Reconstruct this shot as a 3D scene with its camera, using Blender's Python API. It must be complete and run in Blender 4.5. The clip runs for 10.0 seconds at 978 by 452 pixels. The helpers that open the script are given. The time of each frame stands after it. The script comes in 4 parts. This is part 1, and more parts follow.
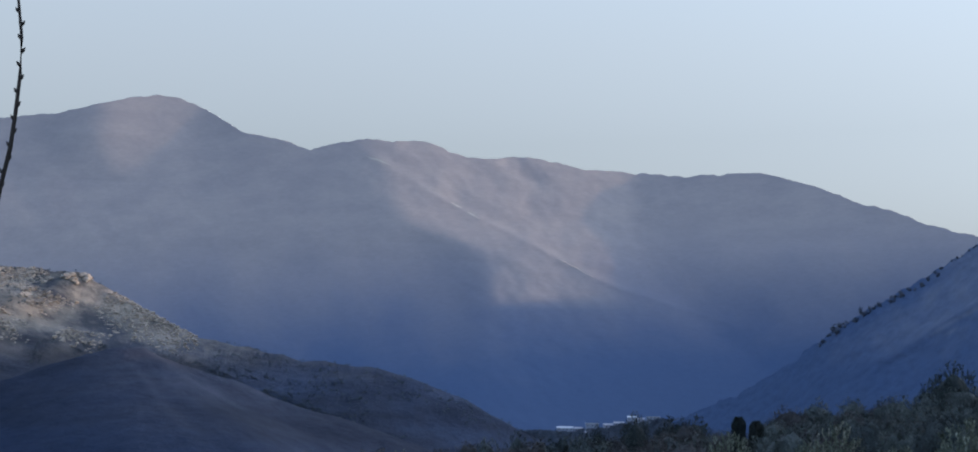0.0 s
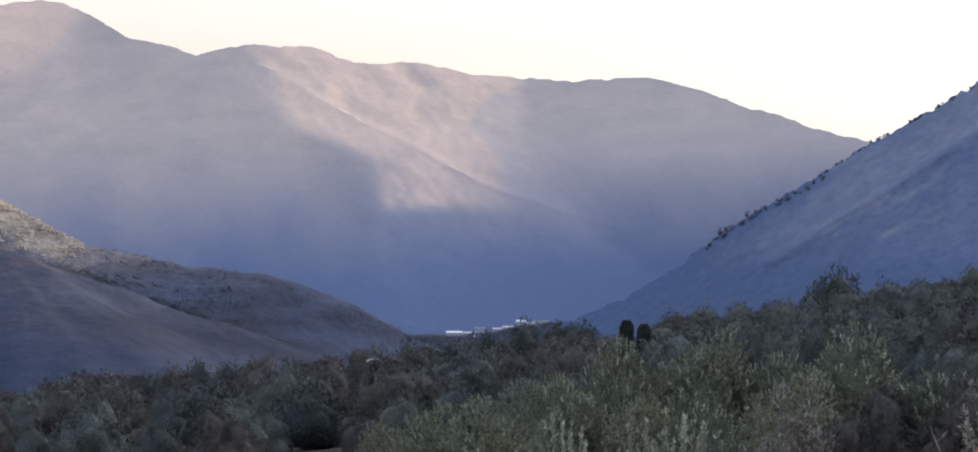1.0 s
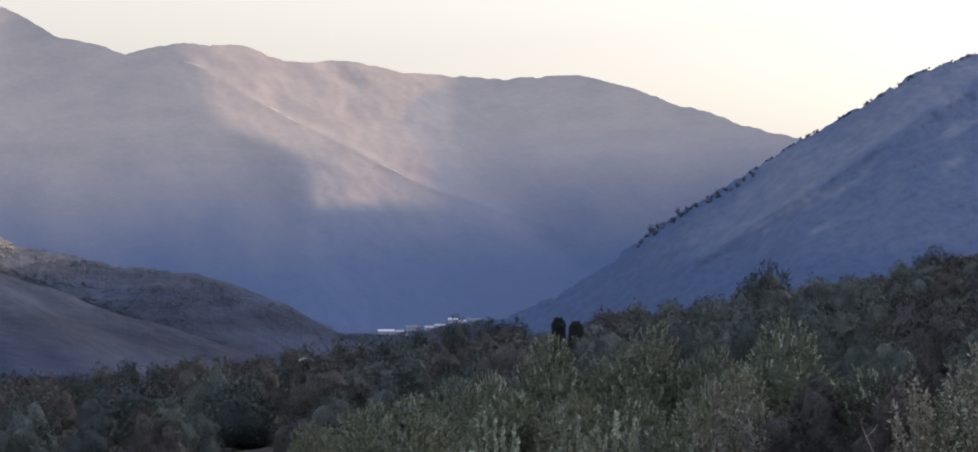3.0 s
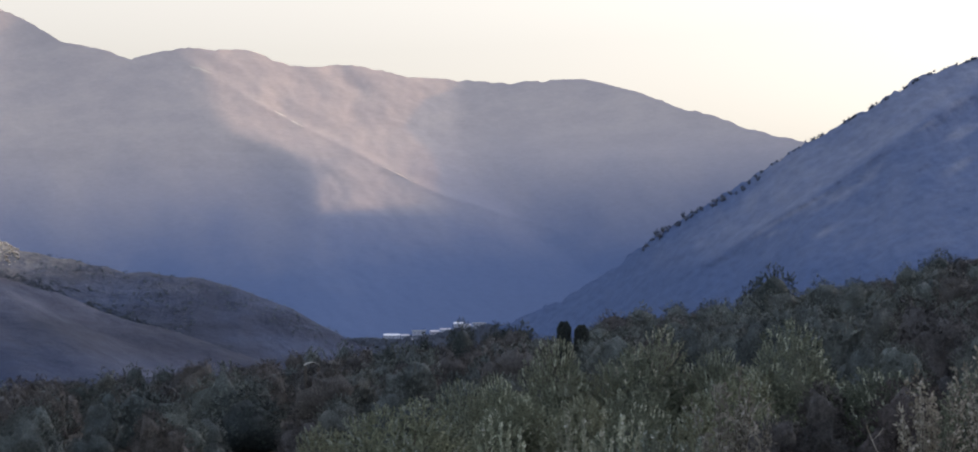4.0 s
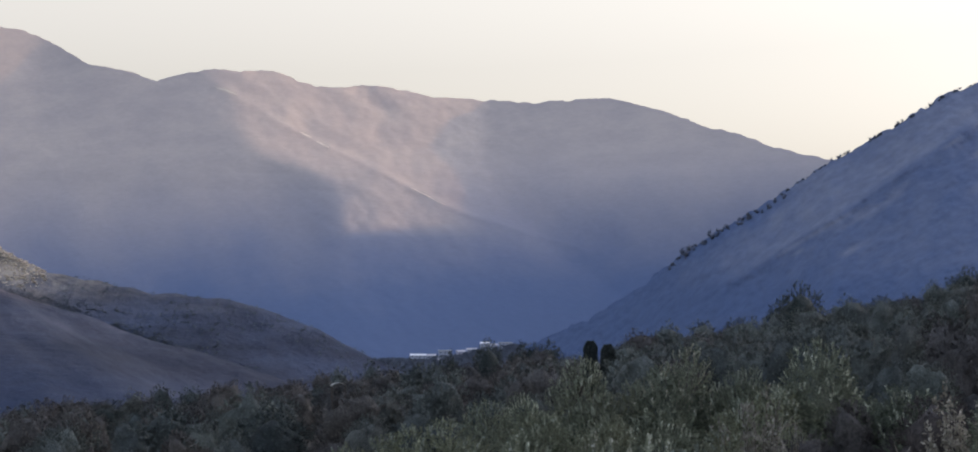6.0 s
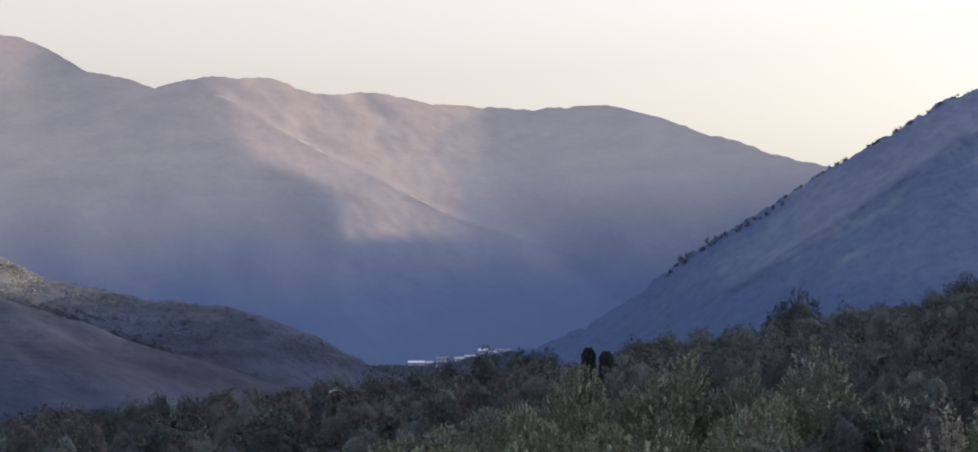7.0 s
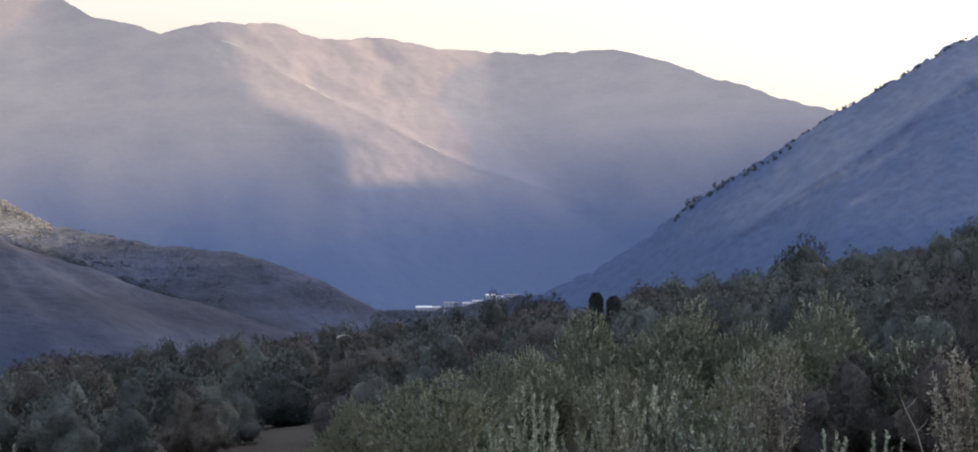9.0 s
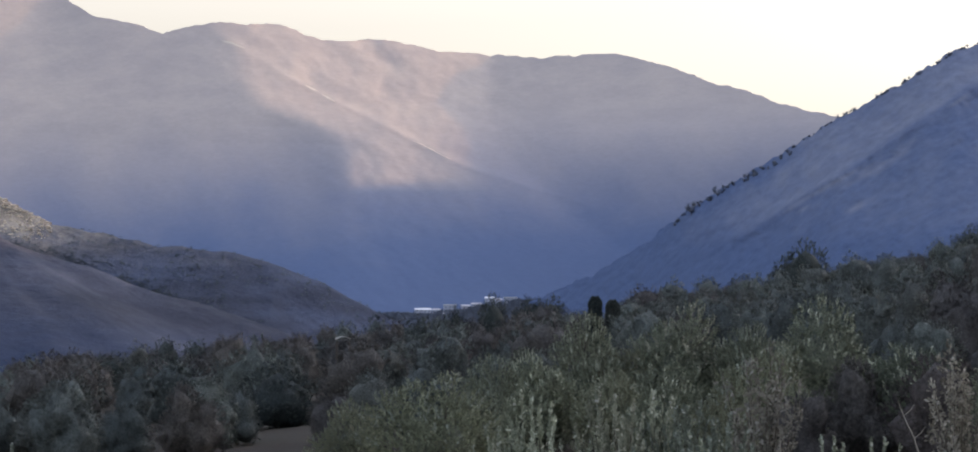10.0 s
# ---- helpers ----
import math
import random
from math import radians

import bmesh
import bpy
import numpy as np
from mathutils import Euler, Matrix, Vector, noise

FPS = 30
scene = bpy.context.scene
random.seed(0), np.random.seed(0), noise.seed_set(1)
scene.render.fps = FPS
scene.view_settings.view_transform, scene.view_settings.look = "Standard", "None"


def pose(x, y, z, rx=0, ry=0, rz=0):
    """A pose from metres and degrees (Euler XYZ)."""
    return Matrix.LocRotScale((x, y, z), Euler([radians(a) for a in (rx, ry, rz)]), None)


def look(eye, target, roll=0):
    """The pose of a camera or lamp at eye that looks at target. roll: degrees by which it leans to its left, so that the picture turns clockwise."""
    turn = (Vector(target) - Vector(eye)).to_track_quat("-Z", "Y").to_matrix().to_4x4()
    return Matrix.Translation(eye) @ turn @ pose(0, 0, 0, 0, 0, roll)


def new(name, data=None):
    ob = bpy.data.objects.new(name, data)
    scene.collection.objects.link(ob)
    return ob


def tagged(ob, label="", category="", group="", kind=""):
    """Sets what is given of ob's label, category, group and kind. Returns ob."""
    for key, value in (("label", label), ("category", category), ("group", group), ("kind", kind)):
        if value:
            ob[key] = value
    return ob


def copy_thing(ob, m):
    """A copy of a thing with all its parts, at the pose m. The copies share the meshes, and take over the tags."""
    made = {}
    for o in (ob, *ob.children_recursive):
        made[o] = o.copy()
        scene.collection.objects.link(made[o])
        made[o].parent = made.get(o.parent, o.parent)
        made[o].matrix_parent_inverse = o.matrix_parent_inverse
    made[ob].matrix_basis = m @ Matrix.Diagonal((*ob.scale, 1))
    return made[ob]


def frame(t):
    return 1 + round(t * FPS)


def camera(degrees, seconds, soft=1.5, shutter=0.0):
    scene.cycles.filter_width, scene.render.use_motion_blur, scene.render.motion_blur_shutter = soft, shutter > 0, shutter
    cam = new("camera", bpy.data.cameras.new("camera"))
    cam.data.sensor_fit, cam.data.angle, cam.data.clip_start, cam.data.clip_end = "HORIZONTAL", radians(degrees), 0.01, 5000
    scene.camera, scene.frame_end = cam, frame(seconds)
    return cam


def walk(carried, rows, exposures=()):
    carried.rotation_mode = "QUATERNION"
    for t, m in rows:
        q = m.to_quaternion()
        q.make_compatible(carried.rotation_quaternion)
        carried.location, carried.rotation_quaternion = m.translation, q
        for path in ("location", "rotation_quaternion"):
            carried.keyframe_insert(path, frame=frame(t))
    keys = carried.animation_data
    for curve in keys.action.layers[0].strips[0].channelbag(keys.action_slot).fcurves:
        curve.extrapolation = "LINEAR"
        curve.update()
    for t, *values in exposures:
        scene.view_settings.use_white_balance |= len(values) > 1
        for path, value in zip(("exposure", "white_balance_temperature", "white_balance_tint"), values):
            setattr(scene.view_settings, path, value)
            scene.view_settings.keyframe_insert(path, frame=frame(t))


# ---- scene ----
EYE = 30.0  # the eye stands 30 m above the floor of the valley


def spot(az, el, d):
    """The point d metres away at a bearing and a height in degrees, as seen from the eye."""
    a, e = radians(az), radians(el)
    return (d * math.sin(a), d * math.cos(a), EYE + d * math.tan(e))


# ---- camera: held in the hand, turning on the spot ----
cam = camera(25.0, 10.0, soft=1.8)
PATH = [  # seconds, bearing, tilt, lean
    (0.0, -2.913, 4.864, 0.893), (0.1, -2.05, 4.43, 0.8), (0.2, -1.30, 4.05, 0.7), (0.3, -0.95, 3.10, 0.6),
    (0.4, -0.55, 2.50, 0.53), (0.5, 0.036, 2.318, 0.503), (0.7, 0.45, 1.85, 0.48), (1.0, 0.013, 2.437, 0.396),
    (1.5, 0.025, 2.767, 0.551), (2.0, 1.24, 2.851, 0.18), (2.5, 1.797, 2.356, 0.051), (4.0, 1.654, 2.498, -0.059),
    (4.5, 0.908, 2.348, -0.125), (5.0, 0.0, 3.0, 0.0), (5.5, 0.938, 2.948, -0.266), (7.0, 1.036, 3.191, -0.344),
    (7.5, 1.399, 2.891, -0.397), (8.0, 1.479, 2.718, -0.373), (8.5, 1.144, 2.028, -0.434), (9.0, 0.837, 1.765, -0.482),
    (9.5, 0.428, 1.97, -0.158), (10.0, 0.842, 1.838, 0.06),
]
EXPOSURES = [  # seconds, stops, kelvin, tint
    (0.0, 1.56, 5200, 9), (0.3, 1.56, 5300, 10), (0.5, 1.94, 5880, 13), (0.7, 2.34, 6500, 15), (1.0, 2.44, 6580, 15), (1.5, 2.26, 6520, 15),
    (2.0, 2.2, 6530, 15), (4.5, 2.22, 6500, 15), (5.0, 2.22, 6550, 15), (5.5, 2.14, 6470, 15), (7.0, 2.06, 6450, 15), (7.5, 2.02, 6300, 15), (8.0, 2.1, 6380, 15), (8.5, 2.28, 6650, 15),
    (9.0, 2.45, 6730, 15), (9.5, 2.54, 6730, 15), (10.0, 2.37, 6650, 15),
]
walk(cam, [(t, look((0, 0, EYE), spot(az, el, 100), lean)) for t, az, el, lean in PATH], EXPOSURES)

# ---- light: a low sun behind the mountain to the east, and the evening sky ----
SUN_BEARING, SUN_HEIGHT = 75.0, 9.5
world = bpy.data.worlds.new("sky")
scene.world = world
world.use_nodes = True
wn = world.node_tree.nodes
sky = wn.new("ShaderNodeTexSky")
sky.sky_type = "NISHITA"
sky.sun_disc = False
sky.sun_elevation, sky.sun_rotation = radians(SUN_HEIGHT), radians(SUN_BEARING)
sky.air_density, sky.dust_density, sky.ozone_density = 1.0, 3.8, 2.2
def tone(kind, colour, **values):
    """A node that takes a colour in and gives it back changed."""
    n = wn.new(kind)
    for key, value in values.items():
        n.inputs[key].default_value = value
    world.node_tree.links.new(colour, n.inputs["Color"])
    return n.outputs[0]


blue = tone("ShaderNodeHueSaturation", sky.outputs[0], Saturation=0.62, Value=1.4)
haze = tone("ShaderNodeHueSaturation", sky.outputs[0], Saturation=0.2, Value=0.92)
warm = wn.new("ShaderNodeMix")  # dusty evening haze along the horizon, all round
warm.data_type, warm.blend_type = "RGBA", "MULTIPLY"
warm.inputs[0].default_value, warm.inputs[7].default_value = 1.0, (1.06, 1.0, 0.9, 1)
world.node_tree.links.new(haze, warm.inputs[6])
way = wn.new("ShaderNodeSeparateXYZ")
world.node_tree.links.new(wn.new("ShaderNodeTexCoord").outputs["Generated"], way.inputs[0])
depth = wn.new("ShaderNodeMapRange")
depth.interpolation_type = "SMOOTHSTEP"
depth.inputs[1].default_value, depth.inputs[2].default_value, depth.inputs[3].default_value, depth.inputs[4].default_value = 0.145, 0.42, 1.0, 0.0
world.node_tree.links.new(way.outputs[2], depth.inputs[0])
vault = wn.new("ShaderNodeMix")
vault.data_type = "RGBA"
for sock, value in ((vault.inputs[0], depth.outputs[0]), (vault.inputs[6], blue), (vault.inputs[7], warm.outputs[2])):
    world.node_tree.links.new(value, sock)
world.node_tree.links.new(vault.outputs[2], wn["Background"].inputs[0])
wn["Background"].inputs[1].default_value = 0.115
sun = new("sun", bpy.data.lights.new("sun", "SUN"))
sun.data.energy, sun.data.angle, sun.data.color = 1.04, radians(0.5), (1.0, 0.54, 0.19)
sun.matrix_world = look(spot(SUN_BEARING, SUN_HEIGHT, 900), (0, 0, EYE))


# ---- materials ----
def shader(name):
    m = bpy.data.materials.new(name)
    m.use_nodes = True
    nt = m.node_tree
    return m, nt, nt.nodes["Principled BSDF"]


def noise_node(nt, scale, detail=6.0, rough=0.6, stretch=(1, 1, 1), kind="world"):
    mp = nt.nodes.new("ShaderNodeMapping")
    mp.inputs["Scale"].default_value = stretch
    if kind == "world":
        nt.links.new(nt.nodes.new("ShaderNodeNewGeometry").outputs["Position"], mp.inputs[0])
    else:
        nt.links.new(nt.nodes.new("ShaderNodeTexCoord").outputs["Object"], mp.inputs[0])
    n = nt.nodes.new("ShaderNodeTexNoise")
    n.inputs["Scale"].default_value, n.inputs["Detail"].default_value, n.inputs["Roughness"].default_value = scale, detail, rough
    nt.links.new(mp.outputs[0], n.inputs["Vector"])
    return n.outputs["Fac"]


def ramp(nt, fac, stops):
    r = nt.nodes.new("ShaderNodeValToRGB")
    el = r.color_ramp.elements
    while len(el) < len(stops):
        el.new(0.5)
    for e, (p, c) in zip(el, stops):
        e.position, e.color = p, (*c, 1)
    nt.links.new(fac, r.inputs[0])
    return r.outputs[0]


def mixed(nt, fac, a, b, mode="MIX"):
    m = nt.nodes.new("ShaderNodeMix")
    m.data_type, m.blend_type = "RGBA", mode
    for sock, v in ((m.inputs[0], fac), (m.inputs[6], a), (m.inputs[7], b)):
        if isinstance(v, (int, float)):
            sock.default_value = v
        elif isinstance(v, tuple):
            sock.default_value = (*v, 1)
        else:
            nt.links.new(v, sock)
    return m.outputs[2]


def bump(nt, bsdf, height, strength, distance):
    b = nt.nodes.new("ShaderNodeBump")
    b.inputs["Strength"].default_value, b.inputs["Distance"].default_value = strength, distance
    nt.links.new(height, b.inputs["Height"])
    nt.links.new(b.outputs[0], bsdf.inputs["Normal"])


def slope_material(name, grass, rock, scrub, low_tone_line, patch, rough_patch=0.012, streak=None, grit=0.22, relief=0.35, tilt=0.0, pale_map=False):
    """Mountain side: dry grass with bare rock, and a low woods tone with haze blue painted in, up to an uneven line or
    by a map.
    """
    m, nt, b = shader(name)
    large = noise_node(nt, 0.0035, 5, 0.55)
    mid = noise_node(nt, rough_patch, 8, 0.65)
    fine = noise_node(nt, 0.09, 6, 0.7)
    base = mixed(nt, ramp(nt, mid, [(0.38, (0, 0, 0)), (0.62, (1, 1, 1))]), grass, rock)
    mr = nt.nodes.new("ShaderNodeMapRange")
    mr.interpolation_type = "SMOOTHSTEP"
    mr.inputs[3].default_value, mr.inputs[4].default_value = 1.0, 0.0
    if pale_map:  # the haze-blue low tone follows a painted map
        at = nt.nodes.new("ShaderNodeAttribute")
        at.attribute_name = "pale_map"
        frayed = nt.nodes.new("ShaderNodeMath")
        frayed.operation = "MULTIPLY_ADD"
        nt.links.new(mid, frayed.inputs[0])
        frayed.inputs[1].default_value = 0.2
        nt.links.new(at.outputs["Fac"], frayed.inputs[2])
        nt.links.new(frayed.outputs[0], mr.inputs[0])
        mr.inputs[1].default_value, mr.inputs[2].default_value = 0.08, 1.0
    else:  # the top of the dark blue low tone, broken up by large patches, and higher towards one side
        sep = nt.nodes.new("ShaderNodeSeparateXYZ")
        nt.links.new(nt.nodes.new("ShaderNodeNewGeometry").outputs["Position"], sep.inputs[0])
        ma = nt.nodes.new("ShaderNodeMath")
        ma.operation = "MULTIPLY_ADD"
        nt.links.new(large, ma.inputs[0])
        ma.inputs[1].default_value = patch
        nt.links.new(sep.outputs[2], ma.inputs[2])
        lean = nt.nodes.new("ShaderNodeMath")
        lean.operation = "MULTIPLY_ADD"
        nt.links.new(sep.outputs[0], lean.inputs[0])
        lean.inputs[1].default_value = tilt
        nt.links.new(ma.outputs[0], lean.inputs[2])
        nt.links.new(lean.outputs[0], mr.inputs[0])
        mr.inputs[1].default_value, mr.inputs[2].default_value = low_tone_line[0] + patch * 0.5, low_tone_line[1] + patch * 0.5
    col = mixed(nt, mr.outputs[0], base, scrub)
    col = mixed(nt, grit, col, ramp(nt, fine, [(0.3, (0.55, 0.55, 0.55)), (0.7, (1.3, 1.3, 1.3))]), "MULTIPLY")
    if streak:  # bands of scree and scrub that run slantwise down the face
        turn, strength, length = streak
        mp = nt.nodes.new("ShaderNodeMapping")
        mp.inputs["Rotation"].default_value = (0, radians(turn), 0)
        mp.inputs["Scale"].default_value = (1 / length, 1 / length, 5.5 / length)
        nt.links.new(nt.nodes.new("ShaderNodeNewGeometry").outputs["Position"], mp.inputs[0])
        n = nt.nodes.new("ShaderNodeTexNoise")
        n.inputs["Scale"].default_value, n.inputs["Detail"].default_value = 1.0, 6.0
        nt.links.new(mp.outputs[0], n.inputs["Vector"])
        lo, hi = 1 - strength, 1 + strength
        col = mixed(nt, 1.0, col, ramp(nt, n.outputs["Fac"], [(0.38, (lo, lo, lo)), (0.62, (hi, hi, hi))]), "MULTIPLY")
    nt.links.new(col, b.inputs["Base Color"])
    b.inputs["Roughness"].default_value = 0.95
    b.inputs["Specular IOR Level"].default_value = 0.1
    bump(nt, b, fine, relief, 4.0)
    return m


MAT = {}
# Far slopes: haze put into the colour, blue and dark low down.
MAT["far"] = slope_material("pasture_limestone_and_haze_blue", (0.325, 0.288, 0.274), (0.284, 0.255, 0.252), (0.069, 0.099, 0.182), (95, 375), 80, 0.012, None, 0.12, 0.12, pale_map=True)
# East face: shade of the folds and haze blue are mixed into the colours.
MAT["east"] = slope_material("scrub_in_shade_and_haze_blue", (0.16, 0.17, 0.222), (0.19, 0.198, 0.246), (0.066, 0.094, 0.174), (0, 1), 0, 0.03, None, 0.35, 0.4, pale_map=True)
MAT["flank"] = slope_material("haze_blue_scrub", (0.12, 0.14, 0.2), (0.16, 0.18, 0.24), (0.08, 0.11, 0.2), (100, 400), 90, 0.018)
# Heath, with the hill's shade and haze mixed in as dark blue low down.
MAT["hill"] = slope_material("rocky_heath_shaded_blue", (0.058, 0.058, 0.064), (0.25, 0.216, 0.176), (0.038, 0.046, 0.073), (50, 120), 70, 0.03, (28, 0.4, 130), 0.45, 0.6, -0.03)
# Heath with haze mixed in as blue, darker lower down.
MAT["spur"] = slope_material("dry_heath_in_haze_blue", (0.036, 0.041, 0.063), (0.062, 0.064, 0.086), (0.018, 0.026, 0.051), (-68, 12), 55, 0.03, (20, 0.22, 160), 0.4, 0.5, 0.25)


def ground_material():
    m, nt, b = shader("dry_grass_and_earth")
    big, small = noise_node(nt, 0.12, 6, 0.6), noise_node(nt, 2.5, 8, 0.7)
    col = ramp(nt, big, [(0.35, (0.036, 0.029, 0.024)), (0.55, (0.042, 0.036, 0.029)), (0.7, (0.028, 0.031, 0.023))])
    col = mixed(nt, 0.6, col, ramp(nt, small, [(0.3, (0.5, 0.5, 0.5)), (0.7, (1.4, 1.35, 1.3))]), "MULTIPLY")
    nt.links.new(col, b.inputs["Base Color"])
    b.inputs["Roughness"].default_value = 0.95
    b.inputs["Specular IOR Level"].default_value = 0.1
    bump(nt, b, small, 0.7, 0.15)
    return m


def leaf_material(name, dark, mid, pale, speckle=0.35, thin_share=0.28):
    m, nt, b = shader(name)
    geo = nt.nodes.new("ShaderNodeNewGeometry")
    info = nt.nodes.new("ShaderNodeObjectInfo")
    col = ramp(nt, geo.outputs["Random Per Island"], [(0.0, dark), (0.45, mid), (0.8, mid), (1.0, pale)])
    tone = ramp(nt, info.outputs["Random"], [(0.0, (0.58, 0.62, 0.65)), (0.35, (0.92, 0.93, 0.95)), (0.7, (1.15, 1.15, 1.1)), (1.0, (0.95, 0.88, 0.86))])
    col = mixed(nt, 1.0, col, tone, "MULTIPLY")
    mottle = noise_node(nt, 5.0, 6, 0.75, (1, 1, 1), "object")
    col = mixed(nt, 1.0, col, ramp(nt, mottle, [(0.38, (1 - speckle,) * 3), (0.62, (1 + speckle * 0.85,) * 3)]), "MULTIPLY")
    nt.links.new(col, b.inputs["Base Color"])
    b.inputs["Roughness"].default_value = 0.7
    b.inputs["Specular IOR Level"].default_value = 0.12
    bump(nt, b, mottle, 0.9, 0.2)
    thin = nt.nodes.new("ShaderNodeBsdfTranslucent")
    both = nt.nodes.new("ShaderNodeMixShader")
    both.inputs[0].default_value = thin_share
    nt.links.new(col, thin.inputs[0])
    nt.links.new(b.outputs[0], both.inputs[1])
    nt.links.new(thin.outputs[0], both.inputs[2])
    nt.links.new(both.outputs[0], nt.nodes["Material Output"].inputs[0])
    return m


def bark_material(name, a, c):
    m, nt, b = shader(name)
    n = noise_node(nt, 9.0, 8, 0.7, (1, 1, 0.25), "object")
    nt.links.new(ramp(nt, n, [(0.3, a), (0.7, c)]), b.inputs["Base Color"])
    b.inputs["Roughness"].default_value = 0.9
    b.inputs["Specular IOR Level"].default_value = 0.15
    bump(nt, b, n, 0.8, 0.03)
    return m


def plain_material(name, a, c, scale, rough=0.8):
    m, nt, b = shader(name)
    n = noise_node(nt, scale, 5, 0.6, (1, 1, 1), "object")
    nt.links.new(ramp(nt, n, [(0.3, a), (0.7, c)]), b.inputs["Base Color"])
    b.inputs["Roughness"].default_value = rough
    return m


MAT["ground"] = ground_material()
for kind, dark, mid, pale, speckle, thin in (
    ("olive", (0.16, 0.172, 0.12), (0.245, 0.262, 0.18), (0.38, 0.396, 0.29), 0.3, 0.25),
    ("grove", (0.092, 0.105, 0.101), (0.132, 0.148, 0.138), (0.178, 0.196, 0.18), 0.22, 0.12),
    ("evergreen", (0.04, 0.05, 0.05), (0.063, 0.076, 0.074), (0.092, 0.105, 0.095), 0.35, 0.28),
    ("oak", (0.08, 0.074, 0.072), (0.11, 0.101, 0.098), (0.14, 0.13, 0.125), 0.22, 0.12),
    # Far trees: haze mixed into the leaf colours as pale blue.
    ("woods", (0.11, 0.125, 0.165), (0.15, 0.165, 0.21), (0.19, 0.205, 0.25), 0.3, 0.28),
):
    MAT[kind] = leaf_material(kind + "_leaves", dark, mid, pale, speckle, thin)
    MAT[kind + "_inner"] = leaf_material(kind + "_inner_mass_in_shade", tuple(0.55 * c for c in dark), tuple(0.8 * c for c in dark), tuple(0.6 * a + 0.4 * c for a, c in zip(dark, mid)), 0.5, 0.0)  # the crown's inner mass, with the shade between the leaves painted into it
MAT["dry"] = leaf_material("dry_leaves", (0.22, 0.196, 0.155), (0.36, 0.325, 0.265), (0.6, 0.55, 0.47))
MAT["pale"] = leaf_material("pale_tips", (0.2, 0.22, 0.165), (0.36, 0.385, 0.3), (0.74, 0.76, 0.65), 0.2)
MAT["scrub"] = leaf_material("scrub_leaves", (0.048, 0.06, 0.072), (0.064, 0.078, 0.092), (0.088, 0.103, 0.114))
MAT["silver"] = leaf_material("silvery_shoots", (0.3, 0.32, 0.245), (0.44, 0.46, 0.36), (0.72, 0.74, 0.63), 0.2)
MAT["bark"] = bark_material("olive_bark", (0.09, 0.08, 0.065), (0.2, 0.18, 0.15))
MAT["twig"] = bark_material("dark_bark", (0.035, 0.03, 0.028), (0.09, 0.075, 0.06))
MAT["straw"] = bark_material("dry_straw_bark", (0.2, 0.18, 0.15), (0.42, 0.38, 0.32))
# Village walls: shade and haze are mixed into the render colours.
MAT["render"] = plain_material("pale_render_in_shade_and_haze", (0.28, 0.31, 0.40), (0.36, 0.385, 0.47), 0.3)
MAT["lilac"] = plain_material("lilac_render_in_haze", (0.3, 0.3, 0.38), (0.37, 0.37, 0.45), 0.3)
MAT["pale_roof"] = plain_material("pale_roof_sheet", (0.52, 0.53, 0.57), (0.64, 0.64, 0.67), 0.4, 0.5)
MAT["tile_roof"] = plain_material("pale_grey_roof_tiles", (0.33, 0.32, 0.36), (0.45, 0.43, 0.46), 0.8)
MAT["pane"] = plain_material("dark_window_glass", (0.03, 0.035, 0.045), (0.05, 0.055, 0.06), 1.0, 0.15)
MAT["earth"] = plain_material("bare_pale_earth", (0.34, 0.305, 0.265), (0.45, 0.405, 0.35), 0.05, 0.95)
MAT["weathered"] = plain_material("weathered_sheet", (0.15, 0.145, 0.135), (0.24, 0.23, 0.21), 0.8, 0.6)
MAT["flower"] = plain_material("cream_petals", (0.5, 0.5, 0.44), (0.78, 0.77, 0.7), 40.0)
MAT["stone"] = plain_material("pale_limestone", (0.28, 0.235, 0.185), (0.45, 0.39, 0.32), 0.35, 0.9)


# ---- mesh helpers ----
def mesh_of(name, verts, faces, mat, smooth=False):
    me = bpy.data.meshes.new(name)
    me.from_pydata([tuple(v) for v in verts], [], [tuple(f) for f in faces])
    me.materials.append(mat)
    if smooth:
        me.polygons.foreach_set("use_smooth", [True] * len(me.polygons))
    me.update()
    return me


def quad_mesh(name, v, mat, up=None):
    """Many loose four-cornered faces from an array of n x 4 x 3."""
    n = len(v)
    me = bpy.data.meshes.new(name)
    me.vertices.add(n * 4)
    me.vertices.foreach_set("co", v.reshape(-1).astype(np.float32))
    me.loops.add(n * 4)
    me.loops.foreach_set("vertex_index", np.arange(n * 4, dtype=np.int32))
    me.polygons.add(n)
    me.polygons.foreach_set("loop_start", np.arange(0, n * 4, 4, dtype=np.int32))
    me.materials.append(mat)
    me.update(calc_edges=True)
    me.validate()
    if up is not None:  # leaves take the light as the whole clump does
        me.polygons.foreach_set("use_smooth", [True] * n)
        me.normals_split_custom_set_from_vertices(np.repeat(up, 4, 0).tolist())
    return me


def part(name, me, parent, label=""):
    ob = new(name, me)
    ob.parent = parent
    return tagged(ob, label) if label else ob


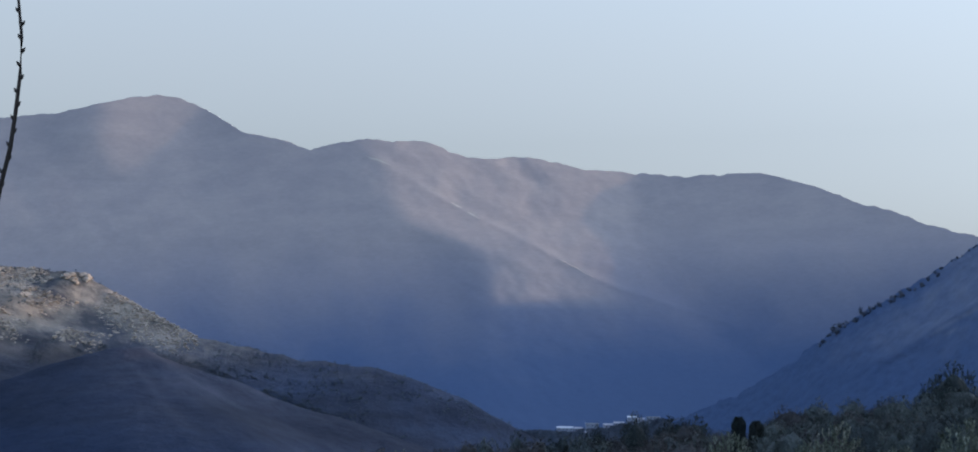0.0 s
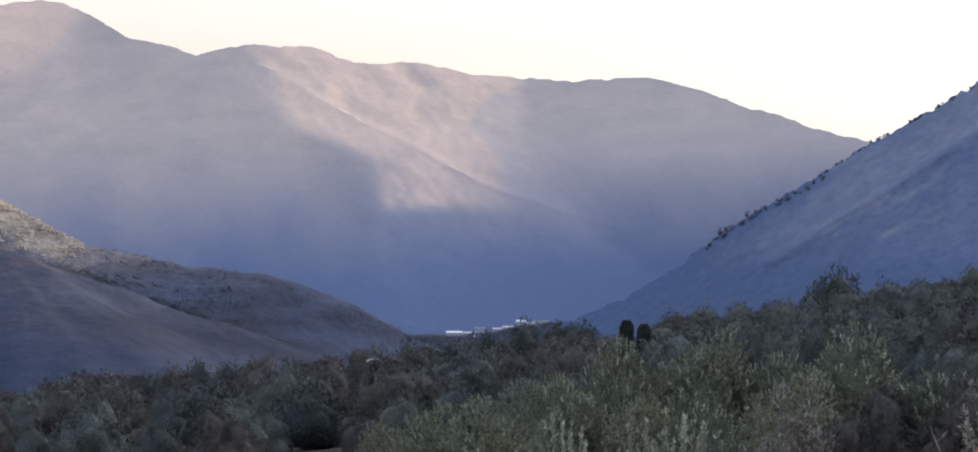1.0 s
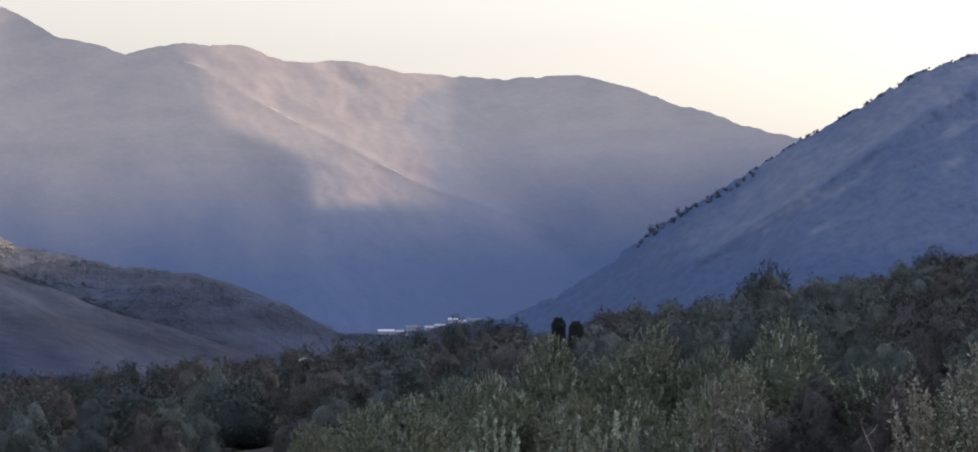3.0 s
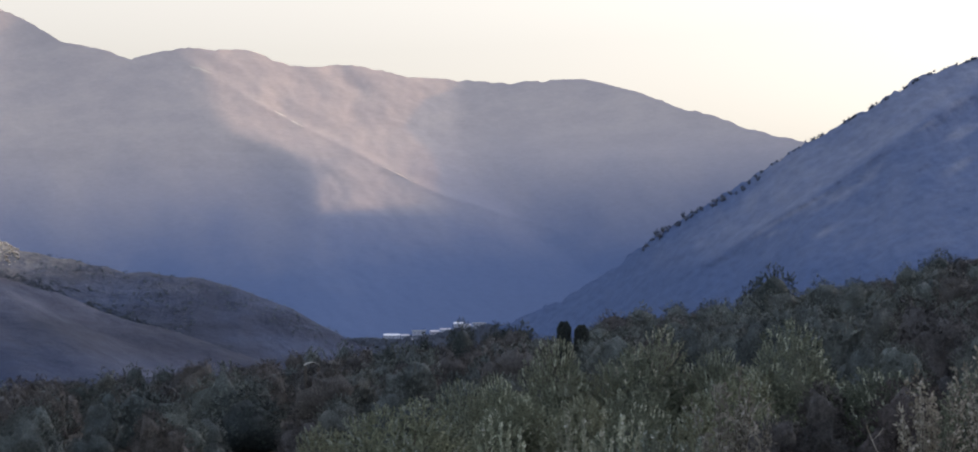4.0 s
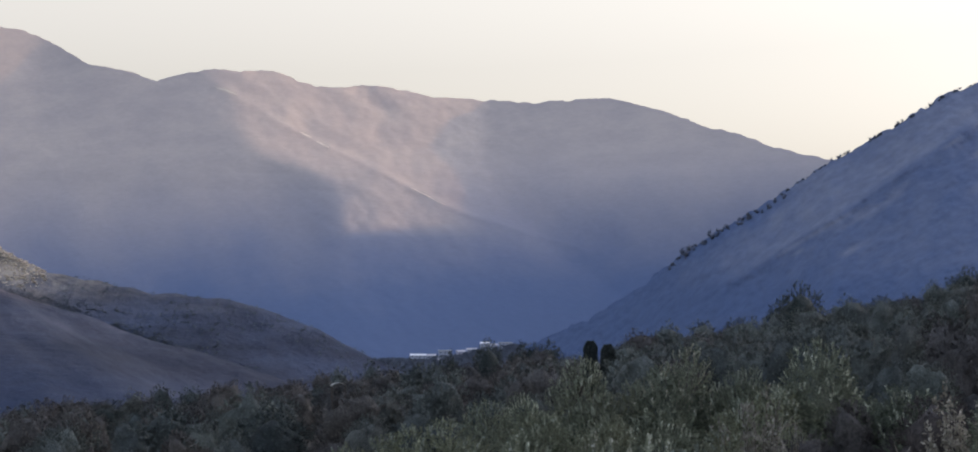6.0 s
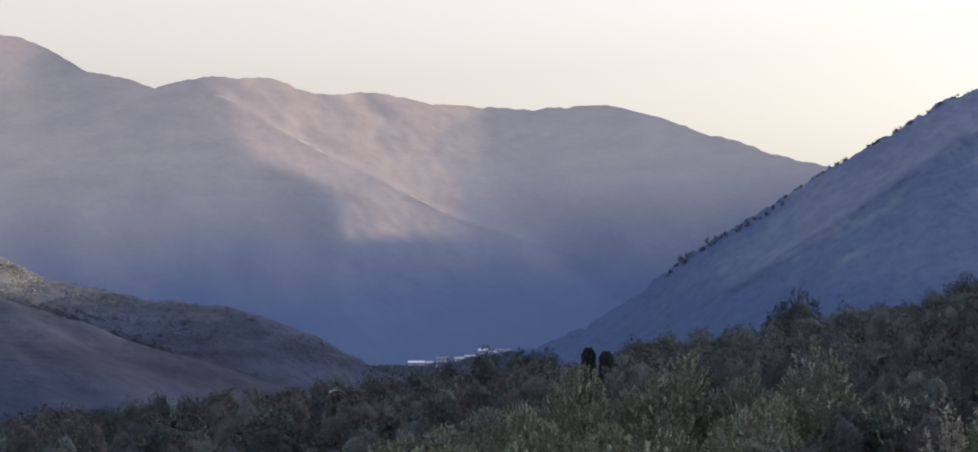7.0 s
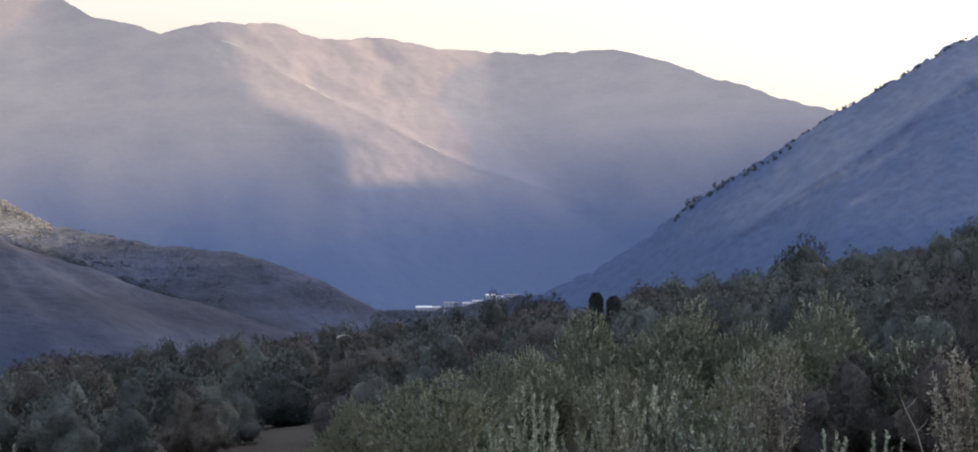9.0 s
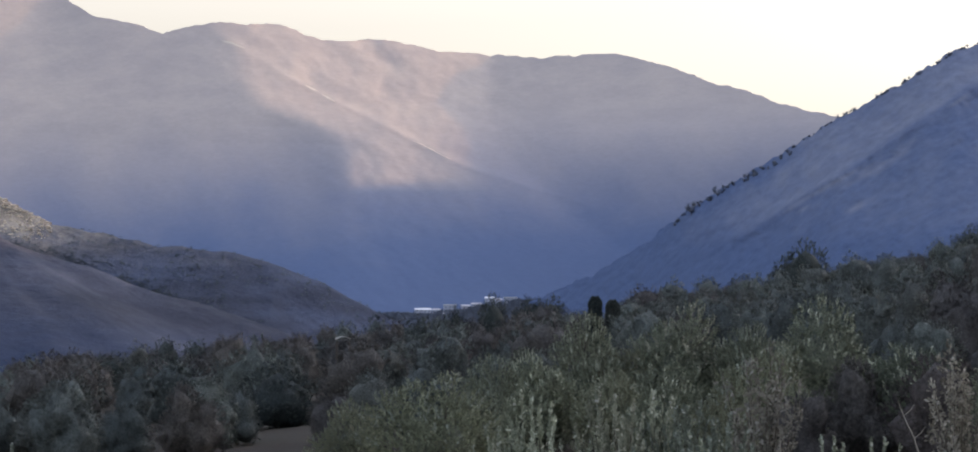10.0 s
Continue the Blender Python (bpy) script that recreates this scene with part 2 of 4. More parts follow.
def tubes(runs, sides=6):
    """One mesh of tapering round limbs; a run is a list of (point, radius)."""
    V, F = [], []
    for run in runs:
        first = len(V)
        for i, (p, r) in enumerate(run):
            a = Vector(run[max(i - 1, 0)][0])
            c = Vector(run[min(i + 1, len(run) - 1)][0])
            q = (c - a).to_track_quat("Z", "Y")
            for s in range(sides):
                w = 2 * math.pi * s / sides
                V.append(Vector(p) + q @ Vector((r * math.cos(w), r * math.sin(w), 0)))
        for i in range(len(run) - 1):
            for s in range(sides):
                a, b2 = first + i * sides + s, first + i * sides + (s + 1) % sides
                F.append((a, b2, b2 + sides, a + sides))
        F.append(tuple(first + s for s in reversed(range(sides))))
        F.append(tuple(first + (len(run) - 1) * sides + s for s in range(sides)))
    return V, F


# ---- noise for the land ----
def lattice(ix, iy, seed):
    h = (ix.astype(np.int64) * 374761393 + iy.astype(np.int64) * 668265263 + seed * 974711) & 0xFFFFFFFF
    h = ((h ^ (h >> 13)) * 1274126177) & 0xFFFFFFFF
    return ((h ^ (h >> 16)) & 0xFFFF) / 65535.0


def smooth_noise(x, y, seed=0):
    ix, iy = np.floor(x), np.floor(y)
    fx, fy = x - ix, y - iy
    fx, fy = fx * fx * fx * (fx * (6 * fx - 15) + 10), fy * fy * fy * (fy * (6 * fy - 15) + 10)
    a, b = lattice(ix, iy, seed), lattice(ix + 1, iy, seed)
    c, d = lattice(ix, iy + 1, seed), lattice(ix + 1, iy + 1, seed)
    return (a * (1 - fx) + b * fx) * (1 - fy) + (c * (1 - fx) + d * fx) * fy - 0.5


def fractal(x, y, size, octaves=5, seed=0, gain=0.5):
    out, amp = 0.0, 1.0
    for o in range(octaves):
        out = out + amp * smooth_noise(x / size + 17.3 * o, y / size - 9.1 * o, seed + o)
        size, amp = size / 2.03, amp * gain
    return out


# ---- the land: ridges that fall off to both sides ----
def ridge(X, Y, line, left, right, ends=0.55):
    """Height under a crest line of (bearing, height, distance), falling by left and right metres a metre."""
    P = [spot(*p) for p in line]
    best = np.full(X.shape, -1e4)
    for (x0, y0, z0), (x1, y1, z1) in zip(P, P[1:]):
        dx, dy = x1 - x0, y1 - y0
        run = math.hypot(dx, dy)
        along = ((X - x0) * dx + (Y - y0) * dy) / run
        side = ((X - x0) * dy - (Y - y0) * dx) / run  # right of the line when positive
        over = np.maximum(0, np.maximum(-along, along - run))
        fall = np.where(side > 0, right, left) * np.abs(side) + ends * over
        dist = np.hypot(side, over)
        fall = fall * np.interp(dist, [0, 260, 700], [1.0, 1.0, 1.25])
        best = np.maximum(best, z0 + np.clip(along / run, 0, 1) * (z1 - z0) - fall)
    return best


def blend(heights, soft):
    top = heights[0]
    for h in heights[1:]:
        top = np.maximum(top, h)
    return top + soft * np.log(sum(np.exp((h - top) / soft) for h in heights)) * 0.6


# ---- the far range: each bearing has its own slope, built out by spurs and hollowed by gullies ----
FAR_CREST = [(-22, 6.6), (-18, 7.1), (-15.5, 7.3), (-14.3, 7.45), (-13.2, 7.72), (-12.26, 7.93), (-11.54, 8.04), (-10.98, 7.98), (-10.6, 7.83), (-10.16, 7.6), (-9.35, 7.16),
             (-8.54, 7.01), (-7.6, 6.76), (-7.05, 6.94), (-6.6, 7.0), (-5.92, 7.06), (-5.3, 7.0), (-4.79, 7.03), (-4.45, 6.98), (-3.9, 6.76), (-3.4, 6.63), (-3.0, 6.62), (-2.03, 6.66), (-1.5, 6.6),
             (-0.4, 6.35), (2.2, 6.2), (4.14, 6.32), (5.0, 6.07), (5.76, 5.88), (6.72, 5.51), (7.52, 5.34), (8.32, 4.98), (9.78, 4.64), (12, 4.3), (15, 4.2), (17, 4.1)]
FAR_RIB = [(-6.6, 6.75), (-6.0, 6.6), (-5.3, 6.22), (-4.5, 5.75), (-3.9, 5.42), (-3.2, 5.08), (-2.25, 4.64), (-1.09, 4.04), (-0.02, 3.5), (0.6, 3.27), (1.2, 3.09), (2.2, 2.75), (4.0, 2.3)]  # bearing, height


def curve(v, table, a=0, b=1):
    t = sorted((p[a], p[b]) for p in table)
    return np.interp(v, [p[0] for p in t], [p[1] for p in t])


def soft_max(a, b, w):
    return 0.5 * (a + b + np.sqrt((a - b) ** 2 + w * w))


def far_depth(A, E):
    """Distance of the far range at bearing A and height E: a buttress with a shoulder, the open face beside it, and a gully where the next face begins."""
    edge = np.interp(E, [2.4, 3.95, 4.4, 4.75, 5.0, 5.3, 7.2], [-2.75, -2.85, -3.5, -4.5, -5.0, -5.25, -6.1])
    plain = -5.0 - 0.47 * (E - 4.8) + 0.9 / (1 + np.exp(5 * (E - 4.2)))
    tuck = np.exp(-(np.minimum(A + 4.4, 0) / 1.6) ** 2)  # the step under the shoulder dies out further round
    face_left = 21 * (plain + (edge - plain) * tuck - A) + 22 * np.exp(-((A + 4.0) / np.where(A < -4.0, 3.0, 0.8)) ** 2 - ((E - 3.2) / 1.0) ** 2)  # with a hollow below the shoulder
    face_mid = 26 * (A - edge)
    face_right = 150 + 8 * np.log1p(np.exp(2 * (E - 4))) + 18 * np.log1p(np.exp(3 * (3.6 - E))) - 14 * A - 34 / (1 + np.exp(5 * (E - 4.5)))
    D = 3330 + (E - 2.5) * 172 - soft_max(-soft_max(face_left, face_mid, 32), -face_right, 10)
    # the summit's own shoulder, further round
    D = D - 45 * np.exp(-((A + 13.2) / 1.3) ** 2) * np.interp(E, [5.8, 7.0], [0.05, 1.0]) + 16 * np.exp(-((A + 10.4) / 0.8) ** 2) * np.interp(E, [5.5, 7.0], [0.1, 1.0])
    # the rib with its keen edge, and folds that run beside it
    q = E - curve(A, FAR_RIB)
    on = np.interp(A, [-6.4, -5.2, -2, 0.9], [0.0, 0.3, 1.0, 1.0]) / (1 + np.exp(2.4 * (A - 2.2)))
    D = D - on * (5 * np.exp(-np.maximum(q, 0) / 0.08 - np.maximum(-q, 0) / 1.0) + np.interp(A, [-3, -1, 2.0], [8, 17, 42]) * np.exp(-np.maximum(q, 0) / 0.45 - np.maximum(-q, 0) / 2.2))
    across, along = A * 0.50 + E * 0.87, A * 0.87 - E * 0.50
    open_face = 0.25 + 0.75 / (1 + np.exp(-3 * (A - edge))) / (1 + np.exp(1.6 * (A - 1.5)))
    D = D + open_face * (5 * fractal(across * 100, along * 40, 48, 5, 3, 0.5) + 4.5 * fractal(A * 100, E * 90, 60, 5, 13, 0.5))
    return D + 5 * fractal(A * 100 + E * 45, E * 75, 210, 3, 17)


def far_pale_map(A, E):
    """Share of pale grass and rock against painted haze blue: more the higher it lies, and extra over the sunlit spur.
    """
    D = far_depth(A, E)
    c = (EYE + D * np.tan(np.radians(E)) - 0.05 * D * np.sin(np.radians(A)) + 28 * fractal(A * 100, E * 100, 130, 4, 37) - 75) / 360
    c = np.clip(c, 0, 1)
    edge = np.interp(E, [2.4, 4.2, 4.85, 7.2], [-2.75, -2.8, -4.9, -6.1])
    # Spur painted paler within its lit outline, to strengthen the sunlight there.
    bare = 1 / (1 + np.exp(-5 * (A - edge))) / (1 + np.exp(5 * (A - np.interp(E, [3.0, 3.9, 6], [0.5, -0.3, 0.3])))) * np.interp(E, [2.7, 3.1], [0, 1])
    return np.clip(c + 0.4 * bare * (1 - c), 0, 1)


EAST_CREST = [(0.6, -0.9), (2.2, 0.0), (3.68, 0.64), (5.14, 1.59), (6.03, 2.3), (6.92, 2.86), (8.37, 3.65), (9.81, 4.61), (10.61, 5.0), (11.24, 5.36), (12.03, 5.79), (12.82, 6.27), (13.41, 6.46),
              (14.34, 6.76), (17, 7.4), (21, 8.2), (24, 8.3)]
EAST_RIB = [(6.5, 1.1), (7.75, 1.85), (9.07, 2.67), (10.3, 3.34), (11.52, 4.21), (12.83, 5.04), (13.96, 5.78), (16, 6.9)]  # bearing, height
EAST_SPREAD = [(0.6, 2620), (3.68, 2480), (6.92, 2390), (9.81, 2350), (12.03, 2340), (14.34, 2380), (17, 2450), (21, 2600), (24, 2750)]


def east_folds(A, E, seed):
    """Gullies and ribs that run down the eastern mountain towards its foot."""
    return fractal((E * 0.85 - A * 0.53) * 100, (A * 0.85 + E * 0.53) * 24, 70, 5, seed, 0.55)


def east_depth(A, E):
    D = curve(A, EAST_SPREAD) - (curve(A, EAST_CREST) - E) * 78
    q = E - curve(A, EAST_RIB)
    on = np.interp(A, [6.0, 8.0, 13, 16], [0.0, 1.0, 1.0, 0.3])
    D = D - on * 26 * np.exp(-np.maximum(q, 0) / 0.7 - np.maximum(-q, 0) / 0.55)
    D = D + on * 4 * np.exp(-((q - 0.24) / 0.14) ** 2)
    return D + 9 * east_folds(A, E, 21) + 3 * fractal(A * 100, E * 100, 14, 3, 23)


def east_pale_map(A, E):
    """Share of pale grass and scree, with light, shade and haze painted in: most along the upper slope and the rib,
    least in the wooded folds below.
    """
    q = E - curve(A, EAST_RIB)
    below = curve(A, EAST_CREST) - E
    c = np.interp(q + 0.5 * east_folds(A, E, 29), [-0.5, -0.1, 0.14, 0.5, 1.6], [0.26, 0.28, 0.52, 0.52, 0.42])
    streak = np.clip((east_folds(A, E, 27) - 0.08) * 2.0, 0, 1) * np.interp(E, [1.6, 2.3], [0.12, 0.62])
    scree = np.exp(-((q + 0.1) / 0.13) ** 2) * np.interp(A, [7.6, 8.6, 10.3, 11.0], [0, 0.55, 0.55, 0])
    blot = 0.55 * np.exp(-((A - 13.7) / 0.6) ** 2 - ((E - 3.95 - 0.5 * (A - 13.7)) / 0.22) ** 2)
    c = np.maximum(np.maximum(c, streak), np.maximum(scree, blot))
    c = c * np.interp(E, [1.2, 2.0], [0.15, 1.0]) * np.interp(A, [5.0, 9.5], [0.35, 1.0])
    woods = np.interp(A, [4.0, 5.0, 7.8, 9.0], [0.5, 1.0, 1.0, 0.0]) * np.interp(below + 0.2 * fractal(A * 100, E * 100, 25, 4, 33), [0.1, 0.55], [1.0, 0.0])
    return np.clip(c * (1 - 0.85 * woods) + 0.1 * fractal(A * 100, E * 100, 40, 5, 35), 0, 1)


def face(name, crest, depth, az, drop, back, mat, label, category, rim=0.0, seed=5, pale_map=None):
    """A mountainside from its crest down into the ground, with the back slope behind it."""
    a = np.linspace(*az)
    top = curve(a, crest) + rim * fractal(a * 100, a * 0, 22, 3, seed)
    v = np.concatenate([np.linspace(0, 1, 30, endpoint=False) ** 1.4 * drop * 0.1, np.linspace(drop * 0.1, drop, 210)])
    A, V = np.meshgrid(a, v)
    E = top[None] - V
    D = depth(A, E)
    Z = np.maximum(EYE + D * np.tan(np.radians(E)), -60.0)
    behind = np.array(back)[:, None]
    D = np.concatenate([D[:1] + behind, D])
    Z = np.concatenate([np.maximum(Z[:1] - behind * 0.45, -60.0), Z])
    R = np.radians(np.broadcast_to(a, D.shape))
    P = np.stack([D * np.sin(R), D * np.cos(R), Z], -1).reshape(-1, 3)
    na, nd = D.shape[1], D.shape[0]
    i, j = np.meshgrid(np.arange(nd - 1), np.arange(na - 1), indexing="ij")
    k = (i * na + j).reshape(-1)
    me = mesh_of(name, P.tolist(), np.stack([k, k + na, k + na + 1, k + 1], -1).tolist(), mat, True)
    if pale_map:  # share of pale ground against the haze-blue tone
        full = np.concatenate([np.repeat(pale_map(A[:1], E[:1]), len(back), 0), pale_map(A, E)])
        me.attributes.new("pale_map", "FLOAT", "POINT").data.foreach_set("value", full.reshape(-1).astype(np.float32))
    return tagged(new(name, me), label, category, kind="structure")


def soften(Z, times):
    for _ in range(times):
        pad = np.pad(Z, 1, mode="edge")
        Z = (pad[:-2, 1:-1] + pad[2:, 1:-1] + pad[1:-1, :-2] + pad[1:-1, 2:] + 2 * Z) / 6
    return Z


# Unseen ridges beyond the view, shaped to cast shadows and hide the sky's glow.
SHADOW_RIDGE_BACK = [(23, 8.3, 2750), (21, 7.6, 3000), (18.5, 7.45, 3300), (16.8, 6.85, 3550), (16.2, 6.1, 3850)]
SHADOW_RIDGE_FRONT = [(23, 8.3, 2750), (27, 8.2, 2400), (30.5, 8.6, 2100), (33.2, 8.5, 1960), (34.6, 7.45, 1885), (38, 11, 1750), (48, 13, 1500), (60, 20, 1400), (75, 28, 1400), (90, 29, 1400), (105, 27, 1400), (120, 22, 1400)]


def shadow_ridge_height(X, Y):
    h = blend([ridge(X, Y, SHADOW_RIDGE_BACK, 0.5, 0.5), ridge(X, Y, SHADOW_RIDGE_FRONT, 0.5, 0.8)], 8.0)
    return h - 9 * np.abs(fractal(X * 0.7 + Y * 0.5, Y * 0.6, 120, 5, 21)) + 2.0 * fractal(X, Y, 24, 4, 25)


HILL_CREST = [(-26, 3.9, 1800), (-20, 3.7, 1760), (-15.42, 3.58, 1720), (-14.64, 3.53, 1715), (-14.09, 3.47, 1710), (-13.47, 3.48, 1700), (-12.91, 3.15, 1690), (-12.02, 2.61, 1680), (-11.22, 2.15, 1670),
              (-10.66, 1.92, 1665), (-9.38, 1.71, 1655), (-7.76, 1.34, 1640), (-5.99, 1.19, 1630), (-4.53, 0.8, 1625), (-3.23, 0.25, 1620), (-1.93, -0.42, 1615), (-0.8, -1.0, 1610)]
SPUR_CREST = [(-20, 0.2, 1180), (-16.5, 0.35, 1190), (-14.77, 0.76, 1200), (-13.5, 1.36, 1210), (-12.39, 1.58, 1215), (-11.82, 1.57, 1220), (-11.15, 1.26, 1220), (-9.72, 0.88, 1215), (-8.29, 0.35, 1205),
              (-6.83, -0.21, 1195), (-5.88, -0.5, 1190), (-4.0, -1.2, 1180)]


def hill_height(X, Y):
    h = ridge(X, Y, HILL_CREST, 0.42, 0.4, 0.5)
    crest = np.interp(np.degrees(np.arctan2(X, Y)), [p[0] for p in HILL_CREST], [spot(*p)[2] for p in HILL_CREST])
    low = np.clip((crest - h) / 25, 0.0, 1.0)
    gully = np.abs(fractal(X * 0.8 - Y * 0.3, Y * 0.5, 110, 5, 41)) * 2
    return h - 11 * gully * low + (1.2 + 3 * low) * fractal(X, Y, 26, 5, 47)


def spur_height(X, Y):
    P = ridge(X, Y, SPUR_CREST, 0.4, 0.3, 0.32)
    return P - 5 * np.abs(fractal(X * 0.8 - Y * 0.3, Y * 0.5, 90, 4, 61)) + 1.6 * fractal(X, Y, 18, 4, 67)


VILLAGE_RISE = [(-2.0, -0.75, 2650), (-1.1, -0.5, 2640), (0.0, -0.33, 2640), (0.9, -0.14, 2630), (1.6, -0.1, 2620), (3, -0.1, 2600)]


def ground_height(X, Y):
    r = np.hypot(X, Y)
    base = np.interp(r, [0, 8, 16, 36, 60, 110, 180, 260, 340, 400, 480, 720, 1000, 2000, 2450, 2600, 2700, 3000, 5000],
                     [-1.62, -1.75, -2.6, -5.6, -6.2, -7.0, -8.0, -8.8, -8.6, -10, -15, -32, -50, -55, -34, -22, -22, -32, -32])
    fade = np.interp(r, [0, 30, 300, 420, 900], [0.2, 0.6, 1, 0.9, 0.0])
    front = np.clip(Y / (r + 1e-6), 0, 1)
    side = np.where(X > 0, 0.115 * X + 0.0010 * np.minimum(X, 120) ** 2, 0.10 * X)
    side = np.clip(side, -18, 26) * fade * front
    rough = 0.5 * fractal(X, Y, 14, 4, 81) * np.interp(r, [0, 6, 20], [0.1, 0.4, 1]) + 3 * fractal(X, Y, 160, 3, 85) * np.interp(r, [60, 500, 900], [0, 0, 1])
    h = base + side + rough + EYE
    return np.maximum(h, ridge(X, Y, VILLAGE_RISE, 0.12, 0.12))


def height_at(x, y):
    X, Y = np.array([float(x)]), np.array([float(y)])
    return float(ground_height(X, Y)[0])


def land(name, fn, az, dist, label, mat, category, base, smooth=10, keen=45):
    """One sheet of land over a stretch of bearings and distances; it runs out under the ground."""
    A, D = np.meshgrid(np.radians(np.linspace(*az)), np.linspace(*dist))
    X, Y = D * np.sin(A), D * np.cos(A)
    Z = fn(X, Y)
    rise = (Z - EYE) / D
    low = np.clip((rise.max(0, keepdims=True) - rise) * D / keen, 0, 1)  # smoothed slopes; crests on the eye's skyline stay sharp
    Z = Z * (1 - low) + soften(Z, smooth) * low
    Z = np.maximum(Z, base)
    V = np.stack([X, Y, Z], -1).reshape(-1, 3)
    na, nd = az[2], dist[2]
    i, j = np.meshgrid(np.arange(nd - 1), np.arange(na - 1), indexing="ij")
    a = (i * na + j).reshape(-1)
    F = np.stack([a, a + 1, a + na + 1, a + na], -1)
    ob = new(name, mesh_of(name, V.tolist(), F.tolist(), mat, True))
    return tagged(ob, label, category, kind="structure")


def whole_ground():
    rings = np.concatenate([[0.3], np.geomspace(1.2, 60, 46), np.linspace(64, 420, 90), np.geomspace(430, 4950, 60)])
    turns = np.radians(np.concatenate([np.linspace(-24, 24, 193), np.linspace(24, 336, 106)[1:-1]]))
    A, D = np.meshgrid(turns, rings)
    X, Y = D * np.sin(A), D * np.cos(A)
    V = np.stack([X, Y, ground_height(X, Y)], -1).reshape(-1, 3).tolist()
    n = len(turns)
    F = [(i * n + j, i * n + (j + 1) % n, (i + 1) * n + (j + 1) % n, (i + 1) * n + j) for i in range(len(rings) - 1) for j in range(n)]
    F.append(tuple(range(n - 1, -1, -1)))
    ob = new("ground", mesh_of("ground", V, F, MAT["ground"], True))
    return tagged(ob, "brown grove floor with dry grass, running down into the valley", "ground", kind="structure")


whole_ground()
face("mountain_far", FAR_CREST, far_depth, (-21, 16.5, 440), 9.0, (900, 500, 220, 90, 30), MAT["far"], "long bare mountain range with a sunlit spur above blue shaded slopes", "mountain", 0.05, 5, far_pale_map)
face("mountain_east", EAST_CREST, east_depth, (0.8, 24, 380), 9.6, (600, 300, 120, 40, 12), MAT["east"], "steep blue shaded mountainside with scrub and a tree-lined edge", "mountain", 0.1, 15, east_pale_map)
land("mountain_flank", shadow_ridge_height, (15.6, 122, 220), (900, 3950, 90), "unseen high ridge added east of the view to cast the shadows", MAT["flank"], "mountain", -60.0, 24)
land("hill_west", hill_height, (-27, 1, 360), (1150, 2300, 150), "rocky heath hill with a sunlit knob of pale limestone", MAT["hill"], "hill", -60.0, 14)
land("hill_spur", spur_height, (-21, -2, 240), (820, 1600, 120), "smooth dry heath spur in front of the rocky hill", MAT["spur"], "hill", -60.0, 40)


# ---- trees ----
def leaf_quads(centres, along, width_dir, length, width):
    """Pointed four-cornered leaves."""
    l, w = length[:, None], width[:, None]
    return np.stack([centres - along * l * 0.5, centres + width_dir * w * 0.5 + along * l * 0.05, centres + along * l * 0.5, centres - width_dir * w * 0.5 + along * l * 0.05], 1)


def unit(v):
    return v / (np.linalg.norm(v, axis=-1, keepdims=True) + 1e-9)


def crown_lobes(rng, height, radius, count, low=0.3):
    """Uneven clumps that make up a crown: centres and radii. A third stand round its foot, the rest close the dome."""
    lobes = []
    for i in range(count):
        a = 2.4 * i + rng.uniform(-0.5, 0.5)
        t = rng.uniform(0, 0.12) if i % 3 == 0 else rng.uniform(0.15, 1)
        rr = radius * rng.uniform(0.45, 0.8) * math.sqrt(max(1 - t ** 2.6, 0.03))
        z = height * (low + 0.14 + (0.72 - low) * t)
        lobes.append((np.array([rr * math.cos(a), rr * math.sin(a), z]), radius * rng.uniform(0.2, 0.5)))
    return lobes


def globe(level):
    bm = bmesh.new()
    bmesh.ops.create_icosphere(bm, subdivisions=level, radius=1.0)
    v = np.array([tuple(p.co) for p in bm.verts])
    f = np.array([[p.index for p in q.verts] for q in bm.faces])
    bm.free()
    return v, f


GLOBE = {level: globe(level) for level in (1, 2, 3)}


def crown_skin(d, lobes, height, radius):
    """How far the crown reaches from its heart along each way d, and the clump that is met there."""
    heart = np.array([0, 0, height * 0.42])
    C, R = np.array([c for c, _ in lobes]) - heart, np.array([r for _, r in lobes])
    b = d @ C.T
    inside = b * b - (C * C).sum(1)[None] + (R * R)[None]
    t = np.where((inside > 0) & (b > 0), b + np.sqrt(np.maximum(inside, 0)), 0.0)
    which = t.argmax(1)
    reach = np.maximum(t.max(1), radius * 0.6)
    reach = np.where(d[:, 2] < -0.2, np.minimum(reach, height * 0.36 / np.maximum(-d[:, 2], 0.2)), reach)
    return heart, reach, unit(d * reach[:, None] - C[which]), which


